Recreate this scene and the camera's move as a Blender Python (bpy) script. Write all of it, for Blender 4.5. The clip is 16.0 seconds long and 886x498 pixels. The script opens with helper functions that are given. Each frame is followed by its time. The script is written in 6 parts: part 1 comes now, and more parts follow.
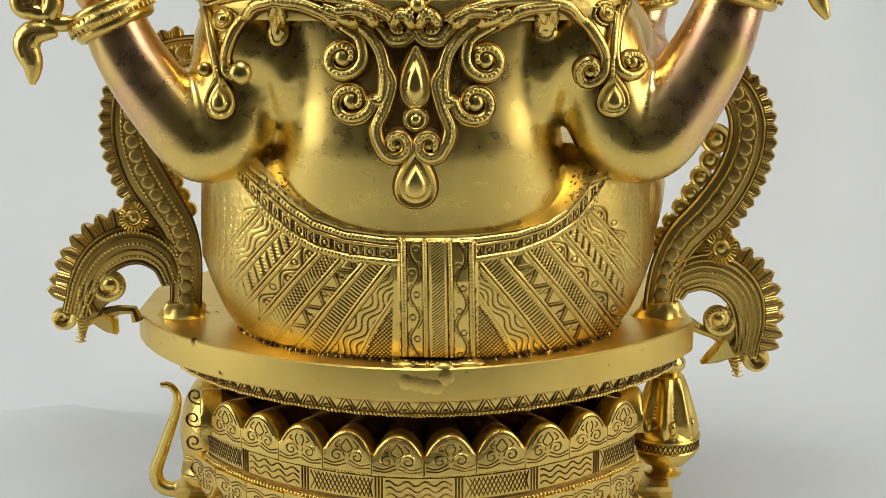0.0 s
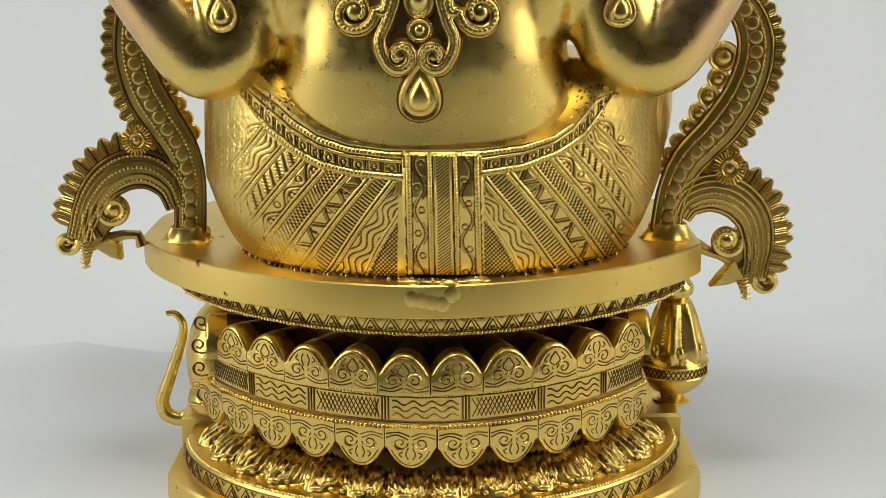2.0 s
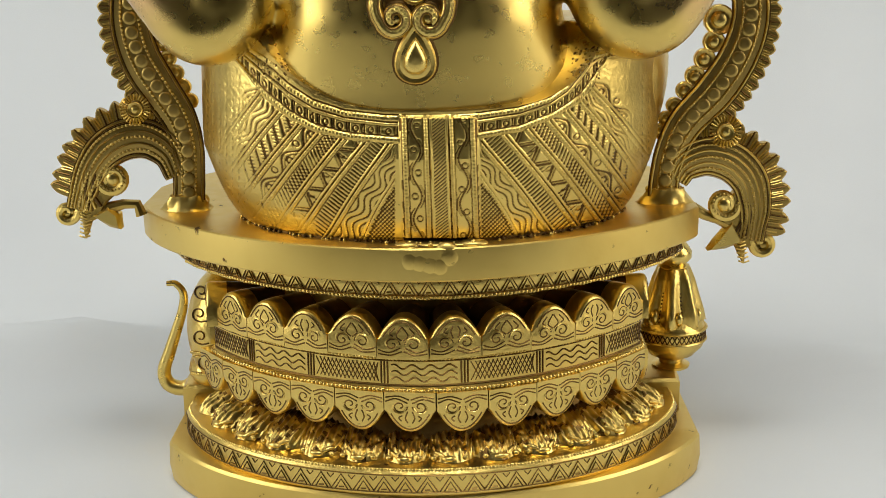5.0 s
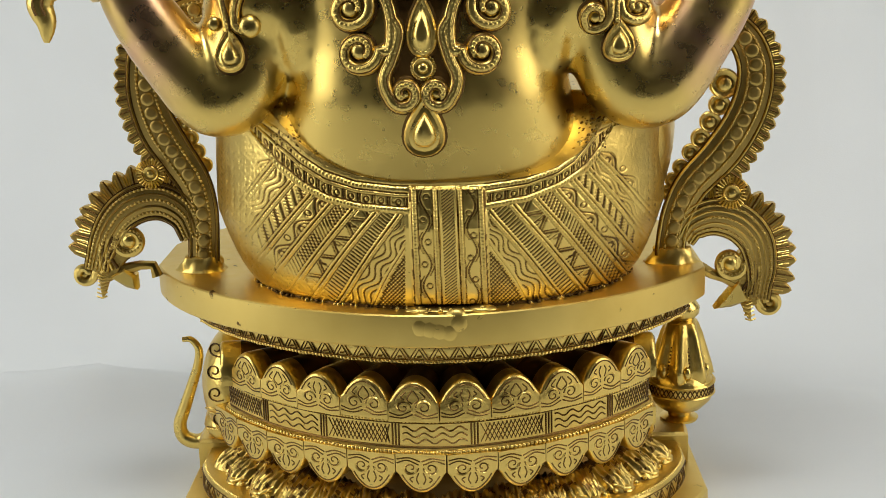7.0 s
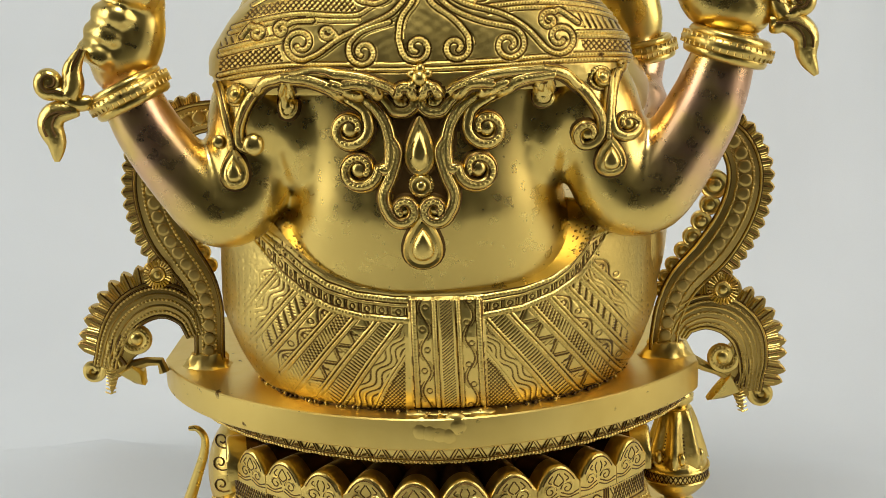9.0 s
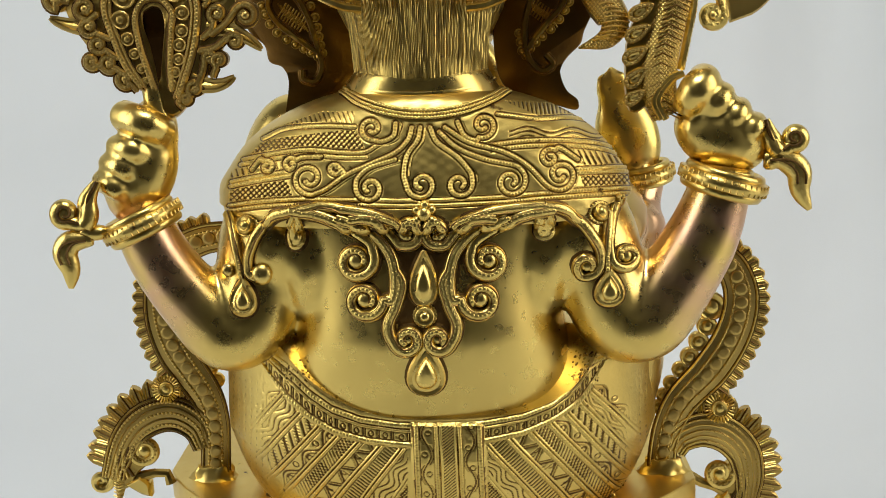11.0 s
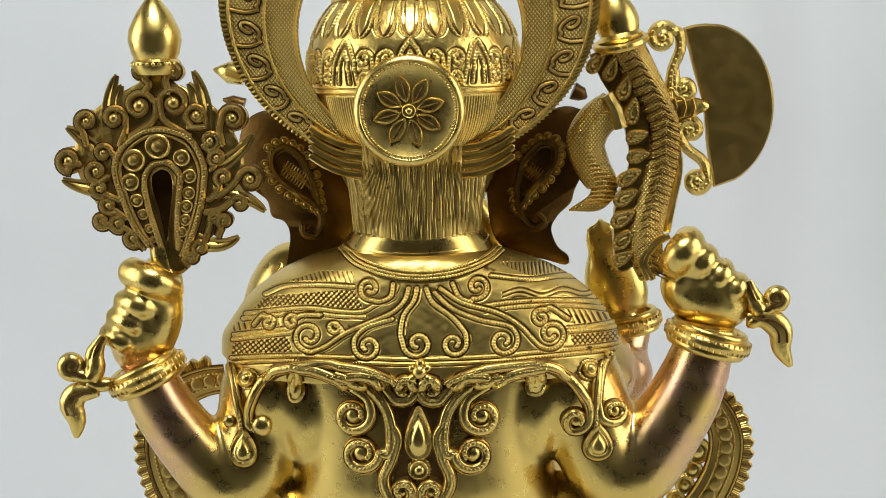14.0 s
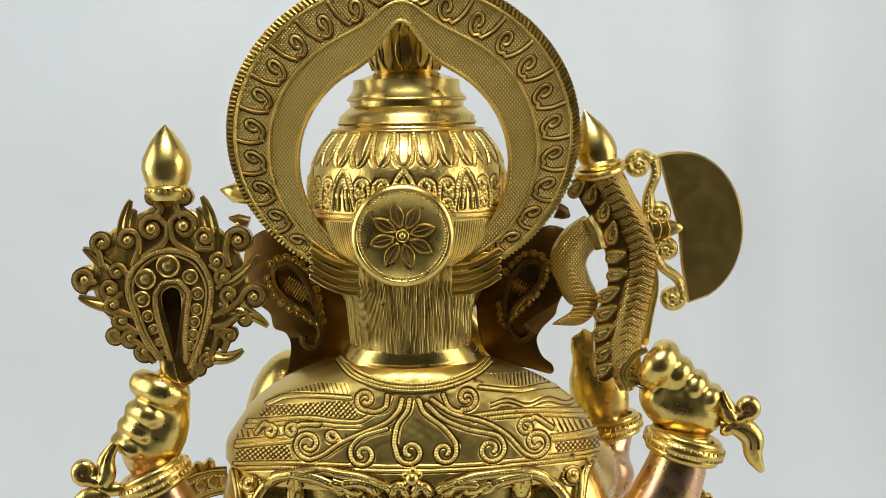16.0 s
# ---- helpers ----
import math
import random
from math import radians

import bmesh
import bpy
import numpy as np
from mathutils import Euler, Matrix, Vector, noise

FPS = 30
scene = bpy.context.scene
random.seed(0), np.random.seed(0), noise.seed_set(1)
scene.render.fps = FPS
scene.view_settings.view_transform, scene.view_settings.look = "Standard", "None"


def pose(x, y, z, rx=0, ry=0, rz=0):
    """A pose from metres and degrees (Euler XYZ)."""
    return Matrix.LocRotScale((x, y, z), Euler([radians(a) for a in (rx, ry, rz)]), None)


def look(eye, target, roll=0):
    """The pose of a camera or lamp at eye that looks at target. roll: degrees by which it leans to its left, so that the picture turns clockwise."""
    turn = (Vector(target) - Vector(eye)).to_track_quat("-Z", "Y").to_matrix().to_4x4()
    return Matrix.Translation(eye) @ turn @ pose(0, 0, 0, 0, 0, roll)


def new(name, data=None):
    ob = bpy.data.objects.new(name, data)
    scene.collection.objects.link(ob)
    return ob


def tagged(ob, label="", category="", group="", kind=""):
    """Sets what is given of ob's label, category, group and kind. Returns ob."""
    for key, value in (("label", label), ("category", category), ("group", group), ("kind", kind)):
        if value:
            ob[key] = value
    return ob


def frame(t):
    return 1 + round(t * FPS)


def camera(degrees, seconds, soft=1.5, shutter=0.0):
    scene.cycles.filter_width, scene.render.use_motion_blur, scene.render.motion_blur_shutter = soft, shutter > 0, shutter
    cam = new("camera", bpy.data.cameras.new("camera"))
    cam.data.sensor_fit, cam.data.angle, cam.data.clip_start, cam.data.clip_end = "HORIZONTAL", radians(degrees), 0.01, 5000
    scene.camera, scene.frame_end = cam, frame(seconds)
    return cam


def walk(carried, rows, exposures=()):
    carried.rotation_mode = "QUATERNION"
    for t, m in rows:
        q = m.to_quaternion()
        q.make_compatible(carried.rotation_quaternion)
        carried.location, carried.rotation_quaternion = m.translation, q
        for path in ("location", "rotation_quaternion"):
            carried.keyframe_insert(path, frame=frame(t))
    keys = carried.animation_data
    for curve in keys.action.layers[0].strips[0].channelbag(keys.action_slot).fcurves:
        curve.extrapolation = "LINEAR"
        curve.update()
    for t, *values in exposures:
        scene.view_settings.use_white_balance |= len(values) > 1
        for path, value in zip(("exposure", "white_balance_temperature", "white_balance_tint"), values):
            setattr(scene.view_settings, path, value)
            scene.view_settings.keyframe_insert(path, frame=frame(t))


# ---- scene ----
cam = camera(38.3, 16.0, soft=0.45)
METRES, TILT, LEAN, TURN = 0.28, -13.5, 0.0, 0.0
START = (0.013, -0.681, 0.36)
ROWS = [
    (0.0, 0.0, 0.0, 0.0, 0.0, 0.0, -0.0),
    (0.5, 0.0018, 0.0029, -0.0246, 0.11, -0.45, 0.1),
    (1.0, 0.0032, 0.0088, -0.0498, 0.16, -0.75, 0.2),
    (1.5, 0.0026, 0.0132, -0.0707, 0.21, -1.01, 0.27),
    (2.0, 0.0051, 0.0168, -0.0943, 0.38, -1.32, 0.34),
    (2.5, 0.005, 0.0198, -0.1172, 0.46, -1.76, 0.4),
    (3.0, 0.0032, 0.0208, -0.1368, 0.44, -2.09, 0.48),
    (5.5, 0.0229, 0.003, -0.141, 0.74, -1.74, 1.01),
    (6.0, 0.0278, -0.0075, -0.1057, 1.05, -1.78, 1.04),
    (6.5, 0.0316, -0.0198, -0.0673, 1.29, -1.6, 1.05),
    (7.0, 0.0318, -0.0322, -0.0347, 1.3, -1.44, 1.11),
    (7.5, 0.0351, -0.0444, -0.0047, 1.25, -1.31, 1.24),
    (8.0, 0.0391, -0.0592, 0.0356, 1.18, -1.25, 1.47),
    (8.5, 0.0422, -0.0781, 0.0824, 1.25, -1.1, 1.62),
    (9.0, 0.0432, -0.0981, 0.1321, 1.38, -0.77, 1.55),
    (9.5, 0.0468, -0.1198, 0.1805, 1.51, -0.22, 1.34),
    (10.0, 0.0482, -0.1367, 0.2189, 1.58, 0.52, 1.16),
    (12.5, 0.0491, -0.1894, 0.3457, 1.23, 2.14, 0.92),
    (13.0, 0.0461, -0.2044, 0.3737, 1.0, 2.65, 0.76),
    (13.5, 0.0436, -0.2238, 0.4065, 0.97, 3.37, 0.7),
    (14.0, 0.0464, -0.255, 0.4391, 1.11, 4.27, 0.64),
    (14.5, 0.0493, -0.2939, 0.4613, 1.19, 5.28, 0.57),
    (15.0, 0.0487, -0.339, 0.4839, 1.05, 5.98, 0.58),
    (15.5, 0.0594, -0.3842, 0.5039, 1.09, 6.57, 0.62),
    (16.0, 0.0629, -0.4245, 0.5156, 1.01, 7.28, 0.62),
]
walk(cam, [(t, pose(*START, TILT, LEAN, TURN) @ pose(METRES * x, METRES * y, METRES * z, 90 + pitch, roll, yaw)) for t, x, y, z, yaw, pitch, roll in ROWS],
     [(0.0, 0.0, 6780, 10), (9.0, 0.0, 6750, 10), (12.5, -0.02, 6550, 10), (16.0, 0.04, 6500, 10)])

from mathutils.bvhtree import BVHTree

# ---- world and lamps ----
world = bpy.data.worlds.new("room_air")
scene.world = world
world.use_nodes = True
world.node_tree.nodes["Background"].inputs["Color"].default_value = (0.80, 0.88, 1.0, 1)
world.node_tree.nodes["Background"].inputs["Strength"].default_value = 0.25


def softbox(eye, target, width, height, power, tint=(1, 1, 1)):
    data = bpy.data.lights.new("softbox", "AREA")
    data.shape, data.size, data.size_y, data.energy, data.color = "RECTANGLE", width, height, power, tint
    ob = new("softbox", data)
    ob.matrix_world = look(eye, target)
    return ob


softbox((-1.24, -0.42, 0.66), (0, -0.62, 0.16), 0.80, 1.1, 10.9, (0.95, 0.98, 1.0))
softbox((1.24, -0.42, 0.68), (0, -0.62, 0.16), 0.80, 1.1, 10.0, (1.0, 0.98, 0.95))
softbox((0.0, -0.54, 1.42), (0, 0.46, 0.84), 0.55, 0.32, 11.8, (0.94, 0.98, 1.0))


# ---- materials ----
def nodes_of(name):
    m = bpy.data.materials.new(name)
    m.use_nodes = True
    t = m.node_tree
    return m, t, t.nodes["Principled BSDF"], t.nodes, t.links


def ramp(nodes, links, source, a, b, lo, hi):
    r = nodes.new("ShaderNodeValToRGB")
    r.color_ramp.elements[0].position, r.color_ramp.elements[1].position = lo, hi
    r.color_ramp.elements[0].color, r.color_ramp.elements[1].color = (*a, 1), (*b, 1)
    links.new(source, r.inputs[0])
    return r.outputs[0]


def brass(name, clean=(0.80, 0.58, 0.165), tarnish=(0.67, 0.46, 0.112), rough=0.27, spots=0.35, relief=0.15, engraved="", scale=1.0, coppery=False, pitted=0.0):
    """Cast brass: two scales of tarnish, small pits, and an optional engraved hatching."""
    m, t, p, nodes, links = nodes_of(name)
    co = nodes.new("ShaderNodeTexCoord").outputs["Object"]

    def tex(kind, s, detail=4.0):
        n = nodes.new(kind)
        n.inputs["Scale"].default_value = s
        if "Detail" in n.inputs:
            n.inputs["Detail"].default_value = detail
        links.new(co, n.inputs["Vector"])
        return n

    big, fine, pits = tex("ShaderNodeTexNoise", 16, 3), tex("ShaderNodeTexNoise", 330, 4), tex("ShaderNodeTexNoise", 130, 6)
    colour = ramp(nodes, links, big.outputs["Fac"], tarnish, clean, spots - 0.12, spots + 0.22)
    mix = nodes.new("ShaderNodeMix")
    mix.data_type = "RGBA"
    links.new(ramp(nodes, links, pits.outputs["Fac"], (1, 1, 1), (0, 0, 0), 0.24 + pitted, 0.30 + pitted), mix.inputs["Factor"])
    links.new(colour, mix.inputs["A"])
    mix.inputs["B"].default_value = (0.16, 0.085, 0.025, 1)
    colour = mix.outputs["Result"]
    if coppery:
        # red copper shows through where the arms were worn and reheated
        sep = nodes.new("ShaderNodeSeparateXYZ")
        links.new(co, sep.inputs[0])

        def span(source, a, b, absolute=False):
            if absolute:
                ab = nodes.new("ShaderNodeMath")
                ab.operation = "ABSOLUTE"
                links.new(source, ab.inputs[0])
                source = ab.outputs[0]
            mr = nodes.new("ShaderNodeMapRange")
            mr.interpolation_type = "SMOOTHSTEP"
            mr.inputs["From Min"].default_value, mr.inputs["From Max"].default_value = a, b
            links.new(source, mr.inputs["Value"])
            return mr.outputs["Result"]

        def times(a, b):
            mm = nodes.new("ShaderNodeMath")
            mm.operation = "MULTIPLY"
            links.new(a, mm.inputs[0]), links.new(b, mm.inputs[1])
            return mm.outputs[0]

        mask = times(times(span(sep.outputs["X"], 0.100, 0.132, True), span(sep.outputs["Z"], 0.345, 0.322)), span(sep.outputs["Z"], 0.245, 0.300))
        mask = times(mask, span(tex("ShaderNodeTexNoise", 30, 2).outputs["Fac"], 0.22, 0.50))
        red = nodes.new("ShaderNodeMix")
        red.data_type = "RGBA"
        links.new(mask, red.inputs["Factor"])
        links.new(colour, red.inputs["A"])
        red.inputs["B"].default_value = (0.76, 0.46, 0.27, 1)
        colour = red.outputs["Result"]
    height = fine.outputs["Fac"]
    strength = relief
    if engraved:
        add = nodes.new("ShaderNodeMath")
        add.operation = "ADD"
        if engraved == "hatch":
            waves = []
            for turn in (38, -38):
                mp = nodes.new("ShaderNodeMapping")
                mp.inputs["Rotation"].default_value = (0, radians(turn), 0)
                links.new(co, mp.inputs["Vector"])
                w = nodes.new("ShaderNodeTexWave")
                w.wave_type, w.bands_direction = "BANDS", "X"
                w.inputs["Scale"].default_value, w.inputs["Distortion"].default_value = 215 * scale, 1.2
                w.inputs["Detail Scale"].default_value = 3
                links.new(mp.outputs[0], w.inputs["Vector"])
                waves.append(w.outputs["Fac"])
            mn = nodes.new("ShaderNodeMath")
            mn.operation = "MINIMUM"
            links.new(waves[0], mn.inputs[0]), links.new(waves[1], mn.inputs[1])
            groove = mn.outputs[0]
        else:
            mp = nodes.new("ShaderNodeMapping")
            mp.inputs["Scale"].default_value = (1, 1, 0.06)
            links.new(co, mp.inputs["Vector"])
            w = nodes.new("ShaderNodeTexNoise")
            w.inputs["Scale"].default_value, w.inputs["Detail"].default_value = 420 * scale, 2
            links.new(mp.outputs[0], w.inputs["Vector"])
            groove = ramp(nodes, links, w.outputs["Fac"], (0, 0, 0), (1, 1, 1), 0.38, 0.55)
        line = ramp(nodes, links, groove, (1, 1, 1), (0, 0, 0), 0.05, 0.30)
        dirt = nodes.new("ShaderNodeMix")
        dirt.data_type = "RGBA"
        sc = nodes.new("ShaderNodeMath")
        sc.operation = "MULTIPLY"
        sc.inputs[1].default_value = 0.6
        links.new(line, sc.inputs[0])
        links.new(sc.outputs[0], dirt.inputs["Factor"])
        links.new(colour, dirt.inputs["A"])
        dirt.inputs["B"].default_value = (0.13, 0.07, 0.02, 1)
        colour = dirt.outputs["Result"]
        mul = nodes.new("ShaderNodeMath")
        mul.operation = "MULTIPLY"
        mul.inputs[1].default_value = 0.35
        links.new(height, mul.inputs[0])
        links.new(groove, add.inputs[0]), links.new(mul.outputs[0], add.inputs[1])
        height, strength = add.outputs[0], 0.60
    links.new(colour, p.inputs["Base Color"])
    p.inputs["Metallic"].default_value = 1.0
    links.new(ramp(nodes, links, pits.outputs["Fac"], (rough + 0.10,) * 3, (rough,) * 3, 0.25, 0.6), p.inputs["Roughness"])
    bump = nodes.new("ShaderNodeBump")
    bump.inputs["Strength"].default_value, bump.inputs["Distance"].default_value = strength, 0.0006
    links.new(height, bump.inputs["Height"])
    links.new(bump.outputs[0], p.inputs["Normal"])
    return m


POLISHED = brass("polished_brass", tarnish=(0.735, 0.525, 0.145), rough=0.27, relief=0.05, coppery=True)
CAST = brass("cast_brass", rough=0.29, relief=0.6)
SATIN = brass("satin_brass", rough=0.36, relief=0.12, pitted=0.02)
ENGRAVED = brass("engraved_brass", clean=(0.70, 0.50, 0.14), tarnish=(0.46, 0.30, 0.07), rough=0.32, engraved="hatch")
HAIR = brass("combed_brass", rough=0.36, engraved="hair")
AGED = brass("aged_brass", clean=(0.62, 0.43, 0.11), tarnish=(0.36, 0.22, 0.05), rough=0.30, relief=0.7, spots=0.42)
# the two darkest brasses: dirt and tarnish, and shade put into the colour
DIRT_SHADE = brass("dirt_shade_brass", clean=(0.17, 0.095, 0.030), tarnish=(0.06, 0.030, 0.010), rough=0.5, relief=0.5)
TARNISH_SHADE = brass("tarnish_shade_brass", clean=(0.26, 0.15, 0.042), tarnish=(0.11, 0.058, 0.016), rough=0.38, relief=0.4, spots=0.48)
DULL = brass("dull_brass", clean=(0.57, 0.395, 0.115), tarnish=(0.52, 0.35, 0.095), rough=0.36, relief=0.1, spots=0.5)
PALETTE = [POLISHED, CAST, ENGRAVED, SATIN, HAIR, AGED, DIRT_SHADE, TARNISH_SHADE, DULL]
P_, C_, E_, S_, H_, A_, D_, M_, B_ = range(9)


def cloth():
    m, t, p, nodes, links = nodes_of("white_cloth")
    co = nodes.new("ShaderNodeTexCoord").outputs["Object"]
    n = nodes.new("ShaderNodeTexNoise")
    n.inputs["Scale"].default_value, n.inputs["Detail"].default_value = 3.0, 4
    w = nodes.new("ShaderNodeTexNoise")
    w.inputs["Scale"].default_value = 900
    links.new(co, n.inputs["Vector"]), links.new(co, w.inputs["Vector"])
    links.new(ramp(nodes, links, n.outputs["Fac"], (0.64, 0.66, 0.66), (0.71, 0.73, 0.73), 0.3, 0.7), p.inputs["Base Color"])
    p.inputs["Roughness"].default_value = 0.8
    b = nodes.new("ShaderNodeBump")
    b.inputs["Strength"].default_value, b.inputs["Distance"].default_value = 0.15, 0.0005
    links.new(w.outputs["Fac"], b.inputs["Height"]), links.new(b.outputs[0], p.inputs["Normal"])
    return m


def plaster(name, a, b):
    m, t, p, nodes, links = nodes_of(name)
    co = nodes.new("ShaderNodeTexCoord").outputs["Object"]
    n = nodes.new("ShaderNodeTexNoise")
    n.inputs["Scale"].default_value, n.inputs["Detail"].default_value = 6.0, 6
    links.new(co, n.inputs["Vector"])
    links.new(ramp(nodes, links, n.outputs["Fac"], a, b, 0.3, 0.7), p.inputs["Base Color"])
    p.inputs["Roughness"].default_value = 0.85
    return m


CLOTH = cloth()
WALL = plaster("grey_plaster", (0.050, 0.046, 0.040), (0.075, 0.069, 0.060))
FLOORING = plaster("grey_flooring", (0.06, 0.054, 0.048), (0.09, 0.08, 0.07))


# ---- mesh helpers ----
class Shape:
    """Collects pieces of one mesh: vertices, faces and a palette index for each face."""

    def __init__(self):
        self.v, self.f, self.m = [], [], []

    def add(self, verts, faces, mat=0):
        k = len(self.v)
        self.v += [tuple(p) for p in verts]
        self.f += [[k + i for i in f] for f in faces]
        self.m += [mat] * len(faces)
        return self

    def mesh(self, name, sharp=38, mats=None):
        me = bpy.data.meshes.new(name)
        me.from_pydata(self.v, [], self.f)
        me.polygons.foreach_set("material_index", self.m)
        for m in mats or PALETTE:
            me.materials.append(m)
        me.update()
        b = bmesh.new()
        b.from_mesh(me)
        bmesh.ops.recalc_face_normals(b, faces=b.faces)
        b.to_mesh(me)
        b.free()
        me.shade_smooth()
        me.set_sharp_from_angle(angle=radians(sharp))
        return me


def rings(shape, loops, mat=0, caps=True, closed=True):
    """Skins a list of equally long loops of points."""
    n, k = len(loops[0]), len(loops)
    verts = [p for loop in loops for p in loop]
    faces = []
    for i in range(k - 1):
        for j in range(n if closed else n - 1):
            faces.append((i * n + j, i * n + (j + 1) % n, (i + 1) * n + (j + 1) % n, (i + 1) * n + j))
    if caps:
        faces += [tuple(range(n))[::-1], tuple(range((k - 1) * n, k * n))]
    return shape.add(verts, faces, mat)


def tube(shape, path, r, mat=0, n=6, closed=False, flat=1.0):
    """A round bar along a path; r is a number or one radius a point."""
    pts = [Vector(p) for p in path]
    k = len(pts)
    radii = r if isinstance(r, (list, tuple)) else [r] * k
    loops, up = [], None
    for i, p in enumerate(pts):
        a = pts[i - 1] if i or closed else p
        b = pts[(i + 1) % k] if i < k - 1 or closed else p
        d = (b - a).normalized() if (b - a).length > 1e-9 else Vector((0, 0, 1))
        if up is None:
            up = Vector((0, 1, 0)) if abs(d.y) < 0.8 else Vector((0, 0, 1))
        up = (up - d * up.dot(d)).normalized()
        s = d.cross(up)
        loops.append([p + (s * math.cos(2 * math.pi * j / n) + up * flat * math.sin(2 * math.pi * j / n)) * radii[i] for j in range(n)])
    if closed:
        return rings(shape, loops + [loops[0]], mat, caps=False)
    return rings(shape, loops, mat)


def ball(shape, c, r, mat=0, turn=None, n=10, k=6):
    """An ellipsoid with the radii r, turned by the matrix turn."""
    r = r if isinstance(r, (list, tuple)) else (r, r, r)
    c, loops = Vector(c), []
    for i in range(k + 1):
        a = math.pi * (0.02 + 0.96 * i / k) - math.pi / 2
        loop = []
        for j in range(n):
            b = 2 * math.pi * j / n
            p = Vector((r[0] * math.cos(a) * math.cos(b), r[1] * math.cos(a) * math.sin(b), r[2] * math.sin(a)))
            loop.append(c + (turn @ p if turn else p))
        loops.append(loop)
    return rings(shape, loops, mat)


def spline(points, n=8):
    """A smooth path through points (Catmull-Rom)."""
    pts = [Vector(p) for p in points]
    ext = [2 * pts[0] - pts[1]] + pts + [2 * pts[-1] - pts[-2]]
    out = []
    for i in range(1, len(ext) - 2):
        a, b, c, d = ext[i - 1:i + 3]
        for j in range(n):
            t = j / n
            out.append(0.5 * (2 * b + (c - a) * t + (2 * a - 5 * b + 4 * c - d) * t * t + (3 * b - a - 3 * c + d) * t ** 3))
    return out + [pts[-1]]


def even(path, step):
    """Points at equal steps along a path."""
    pts = [Vector(p) for p in path]
    out, left = [pts[0]], step
    for a, b in zip(pts, pts[1:]):
        d = (b - a).length
        at = left
        while at <= d and d > 0:
            out.append(a.lerp(b, at / d))
            at += step
        left = at - d
    return out


def bead(shape, c, r, mat=0, axis=(0, -1, 0)):
    """A low round boss that faces along axis."""
    z = Vector(axis).normalized()
    x = z.orthogonal().normalized()
    y = z.cross(x)
    c = Vector(c)
    loops = []
    for h, w in ((-0.5, 1.02), (0.04, 0.98), (0.30, 0.72), (0.40, 0.25)):
        loops.append([c + z * (h * r) + (x * math.cos(a) + y * math.sin(a)) * (w * r) for a in (0, 1.047, 2.094, 3.1416, 4.189, 5.236)])
    return rings(shape, loops, mat)


def slab(shape, outline, y0, y1, mat=0, bevel=0.0, rim=None):
    """A plate cut to an outline of (x, z) in the upright plane, from the depth y0 (seen side) to y1."""
    n = len(outline)
    cx, cz = sum(p[0] for p in outline) / n, sum(p[1] for p in outline) / n
    loops = []
    for y, s in ((y1, 0.0), (y0 + bevel, 0.0), (y0, bevel)):
        loop = []
        for x, z in outline:
            d = max(math.hypot(x - cx, z - cz), 1e-6)
            loop.append((x - (x - cx) / d * s, y, z - (z - cz) / d * s))
        loops.append(loop)
    return rings(shape, loops, mat)


def part(name, me, parent=None, label=""):
    ob = new(name, me)
    ob.parent = parent
    if label:
        tagged(ob, label)
    return ob


def evaluated(shape, voxel, smooth=4, mats=None):
    """The shape's pieces fused into one skin."""
    me = shape.mesh("fused")
    ob = new("fused", me)
    r = ob.modifiers.new("fuse", "REMESH")
    r.mode, r.voxel_size = "VOXEL", voxel
    s = ob.modifiers.new("soften", "SMOOTH")
    s.factor, s.iterations = 0.5, smooth
    graph = bpy.context.evaluated_depsgraph_get()
    out = bpy.data.meshes.new_from_object(ob.evaluated_get(graph))
    bpy.data.objects.remove(ob)
    return out


# ---- setting ----
def backdrop():
    """White cloth: a flat stretch on the table that sweeps up into a hanging sheet with soft folds."""
    s, loops = Shape(), []
    profile = [(-0.63, -0.16), (-0.622, -0.02), (-0.61, -0.003), (-0.59, 0.0), (-0.45, 0.0), (-0.35, 0.0), (-0.2, 0.0)] + [(-0.1 + 0.018 * i, 0.0) for i in range(20)] + [(0.26, 0.003), (0.28, 0.007), (0.305, 0.012), (0.33, 0.02), (0.40, 0.06), (0.45, 0.12), (0.48, 0.2), (0.49, 0.3)]
    profile += [(0.49 + 0.0, 0.3 + 0.1 * i) for i in range(1, 17)]
    for y, z in profile:
        loop = []
        for i in range(181):
            x = -1.8 + 3.6 * i / 180
            up = min(1.0, max(0.0, (z - 0.05) / 0.35)) if y > 0 else 0.0
            fold = 0.007 * math.sin(x * 13 + 1.5 * math.sin(x * 5)) + (0.003 + 0.055 * max(0.0, x - 0.10)) * math.sin(x * 33 + 2 + 0.8 * z) + 0.016 * noise.noise(Vector((x * 6, z * 1.5, 1)))
            ripple = 0.012 * max(0.0, noise.noise(Vector((x * 2.2, y * 4.0, 3.0)))) * (1 if y > 0.16 or abs(x) > 0.3 else 0)
            ridge = 0.030 * math.exp(-((y - 0.20 - 0.22 * (x + 0.25)) / 0.035) ** 2) * min(1.0, max(0.0, (-0.14 - x) / 0.12))
            ridge += 0.010 * math.exp(-((y - 0.16 + 0.30 * (x - 0.3)) / 0.03) ** 2) * min(1.0, max(0.0, (x - 0.18) / 0.1))
            loop.append((x, y + fold * up, z + (ripple + ridge) * (1 - up)))
        loops.append(loop)
    rings(s, loops, 0, caps=False, closed=False)
    me = s.mesh("backdrop_cloth", 80, [CLOTH])
    ob = new("backdrop", me)
    t = ob.modifiers.new("thick", "SOLIDIFY")
    t.thickness, t.offset = 0.001, -1
    return tagged(ob, "plain white cloth sweeping up behind the statue", "backdrop", kind="structure")


